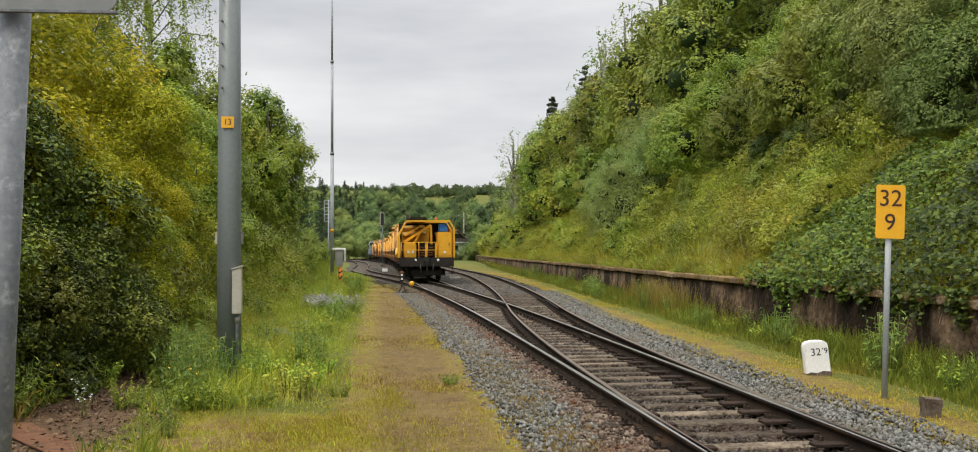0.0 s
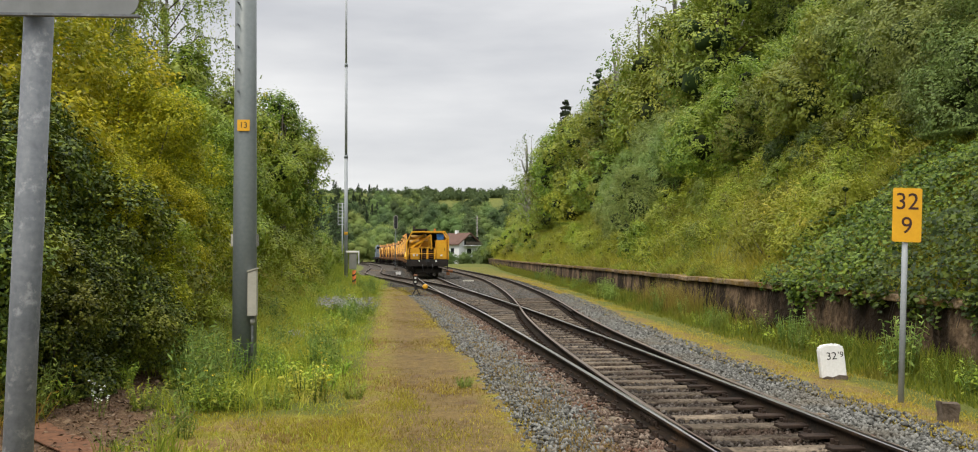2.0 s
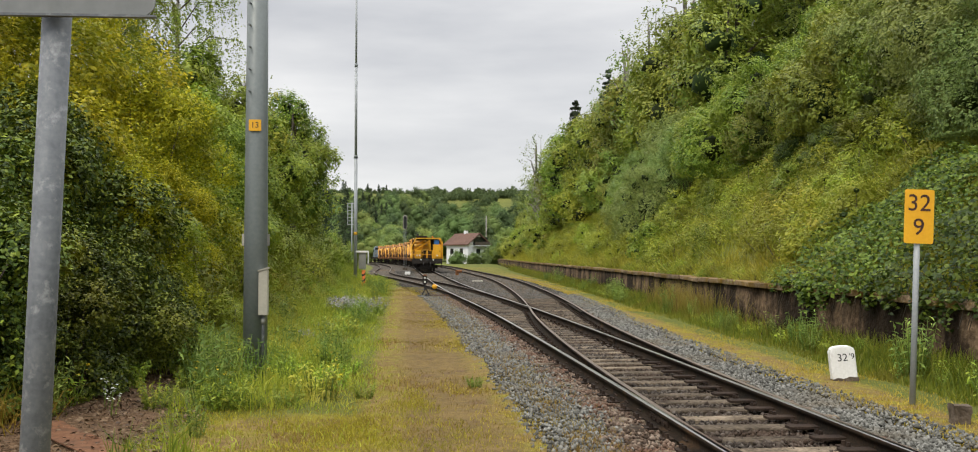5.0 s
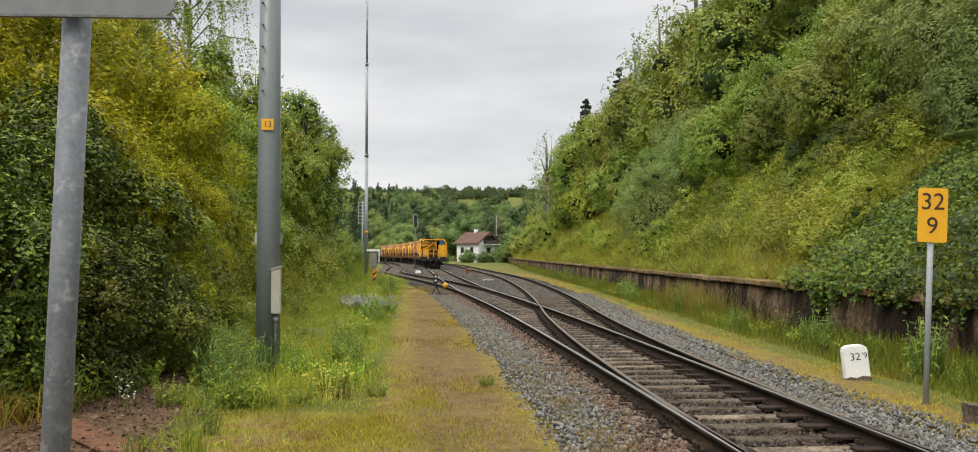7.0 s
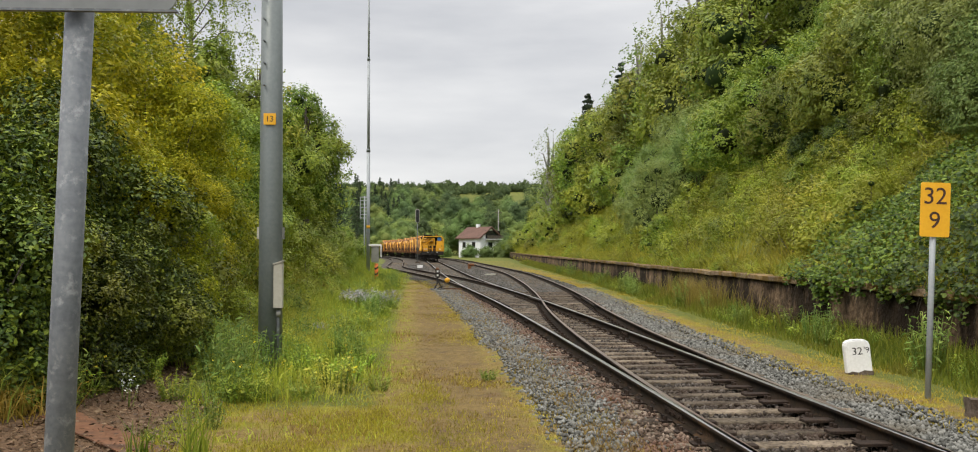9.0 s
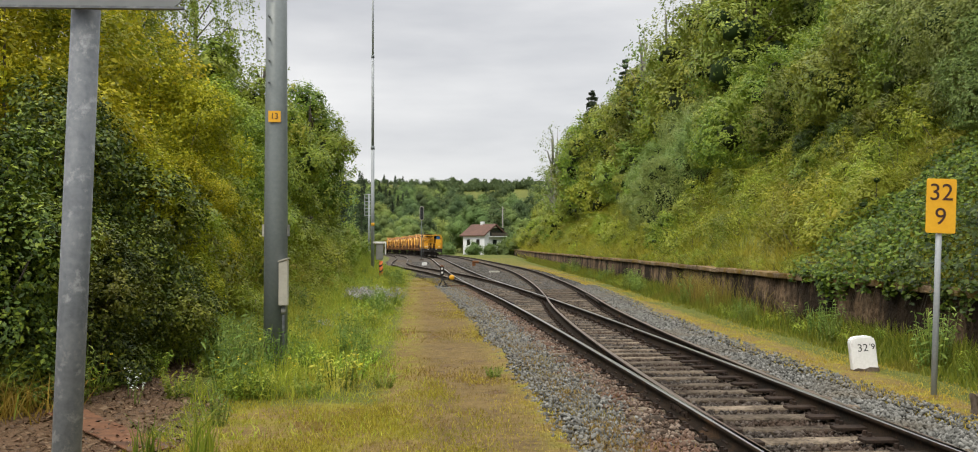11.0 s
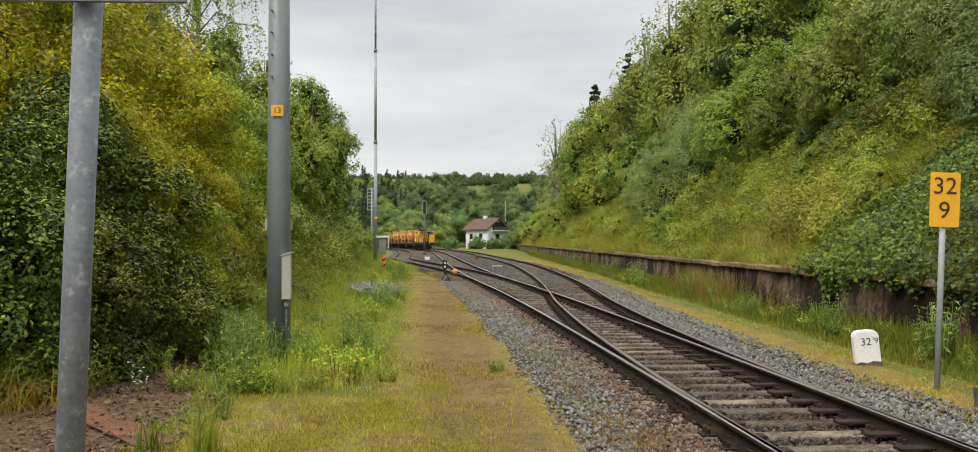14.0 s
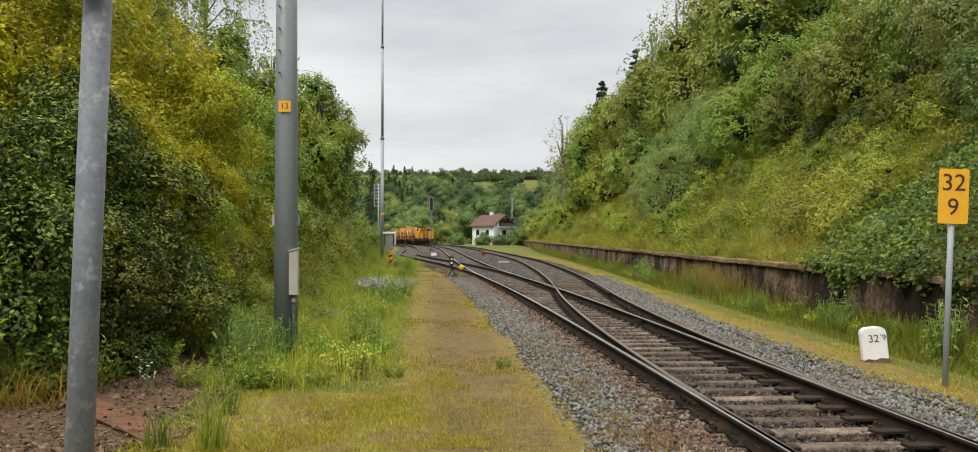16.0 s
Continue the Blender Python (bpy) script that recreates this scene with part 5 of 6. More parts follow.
def build_weeds():
    """Taller weeds, flowers and dry stalks in the meadow."""
    rng = np.random.default_rng(95)

    def weed(name, label, n, height, spread, leaf, material, aspect, flower=None, count=0):
        ob = thing(name, label, "weed", name.replace("_", " ") + "s")
        stalks = bmesh.new()
        pts, outs, tops = [], [], []
        for _ in range(n):
            a, r = rng.uniform(0, 6.28), spread * rng.random() ** 0.7
            base = Vector((math.cos(a) * r * 0.4, math.sin(a) * r * 0.4, -0.03))
            h = height * rng.uniform(0.6, 1.1)
            top = Vector((math.cos(a) * r, math.sin(a) * r, h))
            tube(stalks, [base, base.lerp(top, 0.5) + Vector((0, 0, h * 0.06)), top], [0.006, 0.005, 0.002], 4)
            for f in np.linspace(0.1, 0.98, 12):
                q = base.lerp(top, float(f))
                b = rng.uniform(0, 6.28)
                pts.append((q.x + math.cos(b) * leaf * 0.4, q.y + math.sin(b) * leaf * 0.4, q.z + leaf * 0.15))
                outs.append((math.cos(b) * 0.8, math.sin(b) * 0.8, 0.3))
            tops.append(top)
        tagged(part("stalk", stalks, L_WEED, ob), kind="stuff")
        lv = new("leaves", leaf_cloud("leaves", np.array(pts), np.array(outs), np.full(len(pts), leaf), material, rng, aspect))
        lv.parent = ob
        if flower:
            fp = np.array([[t.x, t.y, t.z] for t in tops for _ in range(count)]) + rng.normal(0, 0.035, (len(tops) * count, 3))
            fl = new("blossoms", leaf_cloud("blossoms", fp, np.tile([0, 0, 1.0], (len(fp), 1)), np.full(len(fp), 0.042), flower, rng, 0.9))
            fl.parent = ob
        return ob

    kinds = [weed("feathery_weed", "upright feathery blue-green weed in the meadow", 16, 0.75, 0.28, 0.10, L_WEED, 0.22),
             weed("flowering_weed", "clump of pale lilac flowers in the meadow", 44, 0.5, 0.52, 0.06, L_WEED, 0.25, L_FLOWER, 13),
             weed("leafy_weed", "leafy green weed beside the path", 24, 0.40, 0.28, 0.065, L_GRASS, 0.35),
             weed("yellow_flower", "small yellow-flowered weed in the grass", 7, 0.40, 0.20, 0.07, L_GRASS, 0.3, L_BLOSSOM, 2),
             weed("white_flower", "thin weed with small white blossoms under the hedge", 3, 0.55, 0.12, 0.05, L_WEED, 0.3, L_PETAL, 8)]
    spots = [(-1.08, 26.4, 1, 1.25), (-1.45, 26.9, 1, 1.1), (-0.8, 27.4, 1, 1.0), (-1.9, 28.2, 1, 1.0), (-1.5, 28.5, 1, 0.9), (-2.0, 19.6, 1, 0.45), (-1.75, 21.5, 1, 0.5), (-2.75, 13.2, 0, 1.25), (-2.45, 12.9, 0, 1.1), (-2.2, 13.1, 0, 0.9), (-1.95, 12.9, 0, 0.8),
             (-1.95, 9.2, 0, 0.6), (-1.75, 12.6, 3, 0.9), (-3.3, 10.9, 4, 1.0), (-3.1, 10.5, 4, 0.7), (-0.95, 15.2, 0, 0.75), (-1.25, 16.8, 0, 0.9), (-0.75, 14.0, 2, 0.9), (-1.0, 22.0, 0, 1.0), (-1.1, 24.5, 0, 0.8),
             (0.95, 12.4, 2, 0.5), (-0.45, 11.5, 2, 0.7), (-0.9, 12.4, 2, 1.0), (-4.5, 8.6, 2, 1.0), (-4.9, 8.0, 2, 1.1), (-2.6, 14.5, 3, 1.1), (-1.5, 18.5, 3, 1.0), (-3.0, 15.8, 2, 1.4), (-2.4, 17.0, 2, 1.2)]
    r2 = random.Random(6)
    for _ in range(210):
        y = 10.5 + 42 * r2.random() ** 1.4
        spots.append((-0.8 - 3.3 * r2.random(), y, r2.choice((0, 2, 2, 2, 2, 3)), r2.uniform(0.5, 1.2)))
    for _ in range(70):
        y = 10.5 + 60 * r2.random() ** 1.6
        spots.append((float(wall_x(y)) - r2.uniform(0.15, 0.85), y, r2.choice((0, 2, 2)), r2.uniform(0.6, 1.3)))
    scatter(kinds, spots, r2)

    def reeds(rng, n):
        y = rng.normal(27, 2.2, n)
        return wall_x(y) - rng.uniform(0.02, 0.5, n), y
    blades("dry_reeds", "pale dry stalks leaning on the wall", "dry grass", 1500, reeds, lambda x, y: 0.95 + 0 * x, 0.006, L_DRY, 96, 0.5)

    for name, label, x0, y0, spread, n, h, material, bend in (
            ("grass_clump", "upright blue-green grass clump at the meadow's edge", -1.78, 7.75, 0.07, 70, 0.50, L_FOOT, 0.5),
            ("grass_clump", "smaller upright grass clump beside the rusted sheet", -2.22, 7.85, 0.05, 40, 0.38, L_FOOT, 0.5),
            ("straw_clump", "arching dry straw under the hedge", -4.25, 9.95, 0.28, 420, 0.50, L_STRAW, 1.7)):
        blades(name, label, "grass clump", n, lambda r, k, x0=x0, y0=y0, spread=spread: (r.normal(x0, spread, k), r.normal(y0, spread, k)), lambda x, y, h=h: h + 0 * x, 0.006, material, 101 + n, bend)

    def moss(rng, n):
        y = 7.6 + 5.4 * rng.random(n) ** 1.3
        x = rng.uniform(-2.5, 1.0, n)
        edge = 10.9 + 0.9 * np.sin(x * 3.1 + 1) + 0.5 * np.sin(x * 8.3) - 1.5 * smooth(-0.3, 0.9, x)
        k = clumped(rng, x, y, 1.0, -0.1) & (y + rng.normal(0, 0.5, n) < edge) & (x + rng.normal(0, 0.3, n) < 0.55)
        return x[k], y[k]
    blades("moss_grass", "low yellow mossy grass at the meadow's edge", "low grass", 75000, moss, lambda x, y: 0.07 + 0 * x, 0.006, L_MOSS, 98, 1.0, True)

    def soil_straw(rng, n):
        y = rng.uniform(7.5, 11.5, n)
        return rng.uniform(-5.5, -2.0, n), y
    blades("straw_litter", "dead grass and litter on bare soil", "litter", 6500, soil_straw, lambda x, y: 0.07 + 0 * x, 0.007, L_LITTER, 97, 2.0)


build_weeds()


def leaf_litter():
    """Dead leaves lying on the bare soil under the shrubs."""
    rng = np.random.default_rng(99)
    n = 5200
    x, y = rng.uniform(-6, -2.1, n), rng.uniform(7.4, 13.5, n)
    k = (y < 11.2) | (x < -2.9)
    x, y = x[k], y[k]
    p = np.stack([x, y, land(x, y) + rng.uniform(0.0, 0.05, len(x))], 1)
    me = leaf_cloud("leaf_litter", p, np.tile([0, 0, 1.2], (len(p), 1)), np.full(len(p), 0.055), L_LITTER, rng, 0.6)
    tagged(new("leaf_litter", me), "brown dead leaves on bare soil", "leaf litter", kind="stuff")


leaf_litter()


# ---- posts, signs and small lineside things ----
def ring(bm, r, z0, z1, sides=24):
    return tube(bm, [(0, 0, z0), (0, 0, z1)], [r, r], sides)


def slab(outline, y0, y1):
    """A plate with the outline (x, z), from y0 to y1."""
    bm = bmesh.new()
    f = [bm.verts.new((x, y0, z)) for x, z in outline]
    b = [bm.verts.new((x, y1, z)) for x, z in outline]
    bm.faces.new(f)
    bm.faces.new(b[::-1])
    for i in range(len(f)):
        j = (i + 1) % len(f)
        bm.faces.new((f[j], f[i], b[i], b[j]))
    bmesh.ops.recalc_face_normals(bm, faces=bm.faces[:])
    return bm


def rounded(x0, x1, z0, z1, r, n=4):
    pts = []
    for cx, cz, a0 in ((x1 - r, z1 - r, 0), (x0 + r, z1 - r, 90), (x0 + r, z0 + r, 180), (x1 - r, z0 + r, 270)):
        for k in range(n + 1):
            a = radians(a0 + 90 * k / n)
            pts.append((cx + r * math.cos(a), cz + r * math.sin(a)))
    return pts


def build_posts():
    post = thing("sign_post", "galvanised steel post with a grey sign plate seen from behind", "sign post", at=pose(-1.395, 3.735, 0, 0, 2.0, 0))
    part("post", tube(bmesh.new(), [(0, 0, -0.3), (0, 0, 2.96)], [0.0525, 0.0525], 32), M_GALV, post)
    part("cap", tube(bmesh.new(), [(0, 0, 2.955), (0, 0, 2.99)], [0.056, 0.05], 24), M_GALV, post)
    plate = part("sign_plate", slab(rounded(-0.37, 0.37, 2.615, 2.935, 0.05), -0.075, -0.066), M_SIGNBACK, post, "plain grey back of a sign plate")
    plate.matrix_basis = Matrix.Translation((0, 0, 2.62)) @ Matrix.Rotation(radians(-2.4), 4, "Y") @ Matrix.Translation((0.01, 0, -2.62))
    part("rim", slab(rounded(-0.375, 0.375, 2.608, 2.617, 0.004), -0.085, -0.06), M_GALV, plate)
    for z in (2.70, 2.85):
        part("clamp", ring(bmesh.new(), 0.060, z - 0.02, z + 0.02), M_GALV, post)

    pole = thing("lighting_pole", "tall grey steel pole with a yellow tag and cable box", "lighting pole", at=pose(-2.045, 13.5, 0))
    part("shaft", tube(bmesh.new(), [(0, 0, -0.5), (0, 0, 2), (0, 0, 9)], [0.168, 0.163, 0.128], 32), M_GREYPOLE, pole)
    part("number_tag", block(-0.085, 0.085, -0.176, -0.158, 3.46, 3.62), M_YELLOWPLATE, pole, "small yellow number tag", 0.004)
    letters("number", "13", 0.115, M_BLACK, pole, pose(0, -0.1775, 3.54, 90, 0, 0))
    cb = part("cable_box", slab([(0.075, 0.90), (0.20, 0.90), (0.20, 1.535), (0.075, 1.495)], -0.25, -0.135), M_BOXCREAM, pole, "narrow cream cable box", 0.006)
    part("lid", slab([(0.065, 1.497), (0.21, 1.542), (0.21, 1.565), (0.065, 1.52)], -0.262, -0.13), M_BOXCREAM, cb, "pale lid", 0.004)
    part("conduit", tube(bmesh.new(), [(0.135, -0.18, 0.90), (0.135, -0.18, 0.78), (0.135, -0.18, 0.0)], [0.026, 0.022, 0.022], 12), M_GALV, pole)
    part("gland", tube(bmesh.new(), [(0.135, -0.18, 0.78), (0.135, -0.18, 0.85)], [0.034, 0.034], 12), M_BOXGREY, pole, "white cable gland")
    for s in (-1, 1):
        part("bracket", block(s * 0.17 - 0.018, s * 0.17 + 0.018, -0.04, 0.04, 1.86, 2.03), M_BOXCREAM if s < 0 else M_BOXGREY, pole, "", 0.006)
    for k in range(9):
        z = 4.02 + 0.31 * k
        part("step_bolt", tube(bmesh.new(), [(-0.075, -0.12, z), (-0.085, -0.20, z)], [0.011, 0.014], 8), M_GALV, pole)

    sign = thing("kilometre_sign", "orange-yellow kilometre sign plate on a leaning grey post", "kilometre sign", at=pose(5.905, 10.5, 0, 0, 2.4, -10))
    part("post", tube(bmesh.new(), [(0, 0, -0.3), (0, 0, 2.45)], [0.034, 0.034], 16), M_MAST, sign)
    part("plate", slab(rounded(-0.165, 0.165, 1.86, 2.49, 0.022), -0.052, -0.036), M_YELLOWPLATE, sign, "orange-yellow plate with black numerals", 0.002)
    for z in (2.0, 2.35):
        part("clamp", ring(bmesh.new(), 0.040, z - 0.02, z + 0.02, 14), M_GALV, sign)
    letters("number", "32", 0.275, M_MAROON, sign, pose(-0.005, -0.0545, 2.325, 90, 0, 0))
    letters("number", "9", 0.275, M_MAROON, sign, pose(-0.005, -0.0545, 2.045, 90, 0, 0))

    mile = thing("kilometre_stone", "white-painted kilometre stone leaning in dry grass", "kilometre stone", at=pose(6.09, 12.55, -0.02, -2, -5.5, -14))
    top = [(-0.165, -0.12), (0.165, -0.12), (0.165, 0.44), (0.14, 0.475), (0.07, 0.495), (-0.07, 0.495), (-0.14, 0.475), (-0.165, 0.44)]
    part("stone", slab(top, -0.10, 0.10), M_WHITE, mile, "", 0.018)
    part("foot", slab([(-0.172, -0.12), (0.172, -0.12), (0.172, 0.055), (0.06, 0.075), (-0.02, 0.05), (-0.1, 0.07), (-0.172, 0.045)], -0.107, 0.107), M_STONE, mile, "bare dark foot of the stone")
    letters("number", "32", 0.145, M_BLACK, mile, pose(-0.01, -0.102, 0.335, 90, 0, 0))
    letters("number", "'9", 0.11, M_BLACK, mile, pose(0.115, -0.102, 0.345, 90, 0, 0))

    bm = block(-0.085, 0.085, -0.085, 0.085, -0.12, 0.19)
    bmesh.ops.subdivide_edges(bm, edges=bm.edges[:], cuts=5, use_grid_fill=True)
    for v in bm.verts:
        v.co += Vector((noise.noise(v.co * 9), noise.noise(v.co * 9 + Vector((5, 0, 0))), noise.noise(v.co * 8 + Vector((0, 7, 0))))) * 0.022
    stump = part("boundary_stone", bm, M_STONE)
    stump.matrix_basis = pose(5.70, 9.25, 0, 2, 3, -12)
    tagged(stump, "low weathered square stone in dry grass", "boundary stone")

    # two rusted steel sheets lying on the bare soil
    for x, y, z, rx, ry, rz, w in ((-3.95, 10.28, 0.03, 1, 1.5, -50, 1.0), (-2.92, 9.0, 0.03, -2, 1, -52, 2.15)):
        bm = block(-w / 2, w / 2, -0.19, 0.19, -0.006, 0.006)
        bmesh.ops.subdivide_edges(bm, edges=[e for e in bm.edges if e.calc_length() > 0.1], cuts=7, use_grid_fill=True)
        for v in bm.verts:
            v.co.z += noise.noise(v.co * 2.3 + Vector((x, y, 0))) * 0.03
        s = part("rusted_sheet", bm, M_RUST)
        s.matrix_basis = pose(x, y, z, rx, ry, rz)
        tagged(s, "rusted brown steel sheet lying on soil", "steel sheet", "rusted sheets")


M_SIGNBACK = mat("sign_back_grey", (0.17, 0.18, 0.185), (0.22, 0.23, 0.235), 2, 20, 0.55, 0.2, 0.05, 0.002)
M_MAROON = mat("dark_maroon_paint", (0.035, 0.012, 0.010), (0.055, 0.018, 0.014), 4, 40, 0.6)
build_posts()


def build_lineside():
    # tall lattice-free mast with joints, far along the edge of the wood
    mast = thing("radio_mast", "very tall thin grey tubular mast in sections", "mast", at=pose(-3.0, 61.5, 0))
    z = -0.4
    for top, r2 in ((8.2, 0.112), (14.2, 0.088), (19.5, 0.066), (25.0, 0.045)):
        part("section", tube(bmesh.new(), [(0, 0, z), (0, 0, top)], [r2, r2], 14), M_MAST, mast)
        part("joint", tube(bmesh.new(), [(0, 0, top - 0.12), (0, 0, top + 0.08)], [r2 + 0.02, r2 + 0.012], 14), M_GREYPOLE, mast)
        z = top
    part("yellow_band", ring(bmesh.new(), 0.115, 3.08, 3.28, 14), M_YELLOWPLATE, mast, "yellow painted band")

    # cable cabinet on an orange striped post
    cab = thing("signal_cabinet", "grey cable cabinet on an orange and black striped post", "cabinet", at=pose(-2.02, 50.4, 0, 0, 0, 5))
    part("cabinet_body", block(-0.26, 0.12, -0.16, 0.16, 1.02, 1.86), M_BOXGREY, cab, "", 0.02)
    part("bracket_frame", beam(beam(bmesh.new(), (-0.42, 0.05, 1.95), (0.26, 0.05, 1.95), 0.09), (0.24, 0.0, 1.3), (0.24, 0.0, 1.95), 0.07), M_WHITE, cab, "pale bracket frame")
    part("hood", block(-0.30, 0.16, -0.20, 0.20, 1.86, 1.92), M_BOXCREAM, cab, "pale hood", 0.015)
    part("door_plate", block(-0.21, 0.07, -0.172, -0.158, 1.10, 1.78), M_BOXGREY, cab, "", 0.004)
    part("post", ring(bmesh.new(), 0.10, -0.2, 0.96, 14), M_ORANGE, cab, "orange post")
    for k in range(3):
        bm = bmesh.new()
        zz = 0.12 + 0.30 * k
        n = 14
        lo = [bm.verts.new((0.106 * math.cos(a), 0.106 * math.sin(a), zz + 0.09 * math.sin(a + 0.8))) for a in (math.tau * i / n for i in range(n))]
        hi = [bm.verts.new((v.co.x, v.co.y, v.co.z + 0.10)) for v in lo]
        for i in range(n):
            bm.faces.new((lo[i], lo[(i + 1) % n], hi[(i + 1) % n], hi[i]))
        part("stripe", bm, M_BLACK, cab, "slanted black stripe")

    # hand lever of the points with its round yellow weight
    lever = thing("point_lever", "black point lever with a round yellow counterweight", "point lever", at=pose(1.08, 40.2, -0.02) @ Matrix.Diagonal((0.88, 0.88, 0.84, 1)))
    part("base", block(-0.35, 1.15, -0.14, 0.14, -0.08, 0.03), M_RUST, lever, "rusty sleeper base", 0.015)
    bm = bmesh.new()
    for a, b, w in (((-0.28, 0, 0.02), (-0.10, 0, 0.38), 0.05), ((0.12, 0, 0.02), (-0.04, 0, 0.38), 0.05), ((-0.1, 0, 0.38), (-0.12, 0, 0.62), 0.10), ((-0.20, 0, 0.02), (0.16, 0, 0.2), 0.04)):
        beam(bm, a, b, w)
    part("stand", bm, M_BLACK, lever)
    part("lantern", block(-0.21, -0.01, -0.1, 0.1, 0.62, 1.04), M_UNDER, lever, "small dark point lantern", 0.02)
    for z in (0.70, 0.90):
        part("lantern_face", block(-0.16, -0.06, -0.112, -0.098, z, z + 0.10), M_WHITE, lever, "small white lantern pane", 0.01)
    part("lantern_cap", tube(bmesh.new(), [(-0.11, 0, 1.03), (-0.11, 0, 1.08), (-0.11, 0, 1.14)], [0.13, 0.10, 0.05], 12), M_RUST, lever)
    part("chair_plate", block(-0.42, 0.22, -0.2, 0.2, 0.02, 0.07), M_BLACK, lever, "", 0.01)
    bm = beam(bmesh.new(), (-0.12, -0.06, 0.36), (0.30, -0.06, 0.50), 0.045)
    part("arm", bm, M_BLACK, lever)
    bm = bmesh.new()
    bmesh.ops.create_uvsphere(bm, u_segments=20, v_segments=12, radius=0.13, matrix=Matrix.Translation((0.36, -0.07, 0.50)) @ Matrix.Diagonal((1, 0.62, 1, 1)))
    for f in bm.faces:
        f.smooth = True
    part("counterweight", bm, M_YELLOWPLATE, lever, "round yellow weight")
    part("push_rod", tube(bmesh.new(), [(0.1, 0, 0.08), (1.5, 0.05, 0.06)], [0.02, 0.02], 8), M_RUST, lever)

    # light signal by the curve
    sig = thing("light_signal", "tall light signal with a black head on a grey mast", "railway signal", at=pose(0.42, 121, 0))
    part("mast", ring(bmesh.new(), 0.055, -0.3, 6.9, 12), M_GREYPOLE, sig)
    part("head_border", slab(rounded(-0.27, 0.27, 5.12, 6.93, 0.22), -0.10, -0.08), M_BOXCREAM, sig, "pale border plate")
    head = part("head", slab(rounded(-0.21, 0.21, 5.2, 6.85, 0.18), -0.3, -0.1), M_BLACK, sig, "black signal head")
    for k in range(4):
        part("lens", tube(bmesh.new(), [(0, -0.42, 5.4 + 0.38 * k), (0, -0.29, 5.4 + 0.38 * k)], [0.12, 0.12], 12), M_GLASS, head)
    part("ladder", beam(beam(bmesh.new(), (-0.2, 0.2, 0), (-0.2, 0.2, 5), 0.03), (0.2, 0.2, 0), (0.2, 0.2, 5), 0.03), M_GALV, sig)
    part("base", block(-0.3, 0.3, -0.3, 0.3, -0.2, 0.12), M_STONE, sig, "", 0.02)

    # second signal seen from behind, with its cage
    sig2 = thing("signal_mast", "grey signal mast with a latticed cage", "railway signal", at=pose(-4.0, 76, 0))
    part("mast", ring(bmesh.new(), 0.06, -0.3, 6.0, 10), M_MAST, sig2)
    bm = bmesh.new()
    for x in (-0.34, 0.34):
        beam(bm, (x, 0, 4.2), (x, 0, 5.95), 0.06)
    for k in range(7):
        beam(bm, (-0.34, 0, 4.25 + 0.28 * k), (0.34, 0, 4.25 + 0.28 * k), 0.06)
    part("cage", bm, M_MAST, sig2, "pale latticed cage")

    # low boxes and posts between the tracks
    for x, y, w, h, m_, lab in ((0.55, 88, 0.5, 0.24, M_WHITE, "low white box beside the track"), (5.1, 63, 0.7, 0.07, M_BOXCREAM, "low pale concrete lid between the tracks")):
        b = part("trackside_box", block(-w / 2, w / 2, -0.3, 0.3, -0.1, h), m_, None, "", 0.03)
        b.matrix_basis = pose(x, y, 0)
        tagged(b, lab, "trackside box")
    st = thing("point_stand", "small weathered point stand between the tracks", "point stand", at=pose(4.95, 84, 0))
    part("stand", block(-0.14, 0.14, -0.14, 0.14, -0.1, 0.45), M_BROWNISH, st, "", 0.02)
    part("drum", tube(bmesh.new(), [(-0.05, -0.1, 0.35), (0.42, -0.1, 0.32)], [0.10, 0.13], 10), M_BROWNISH, st)
    for x, y, h in ((18.5, 205, 10.5), (-9.5, 190, 6)):
        tp = thing("utility_pole", "thin weathered wooden utility pole", "utility pole", "utility poles", at=pose(x, y, float(land(x, y))))
        part("shaft", tube(bmesh.new(), [(0, 0, -0.5), (0, 0, h)], [0.16, 0.11], 8), M_BIRCH, tp)
        part("crossarm", block(-0.8, 0.8, -0.06, 0.06, h - 0.7, h - 0.58), M_BARK, tp)


build_lineside()


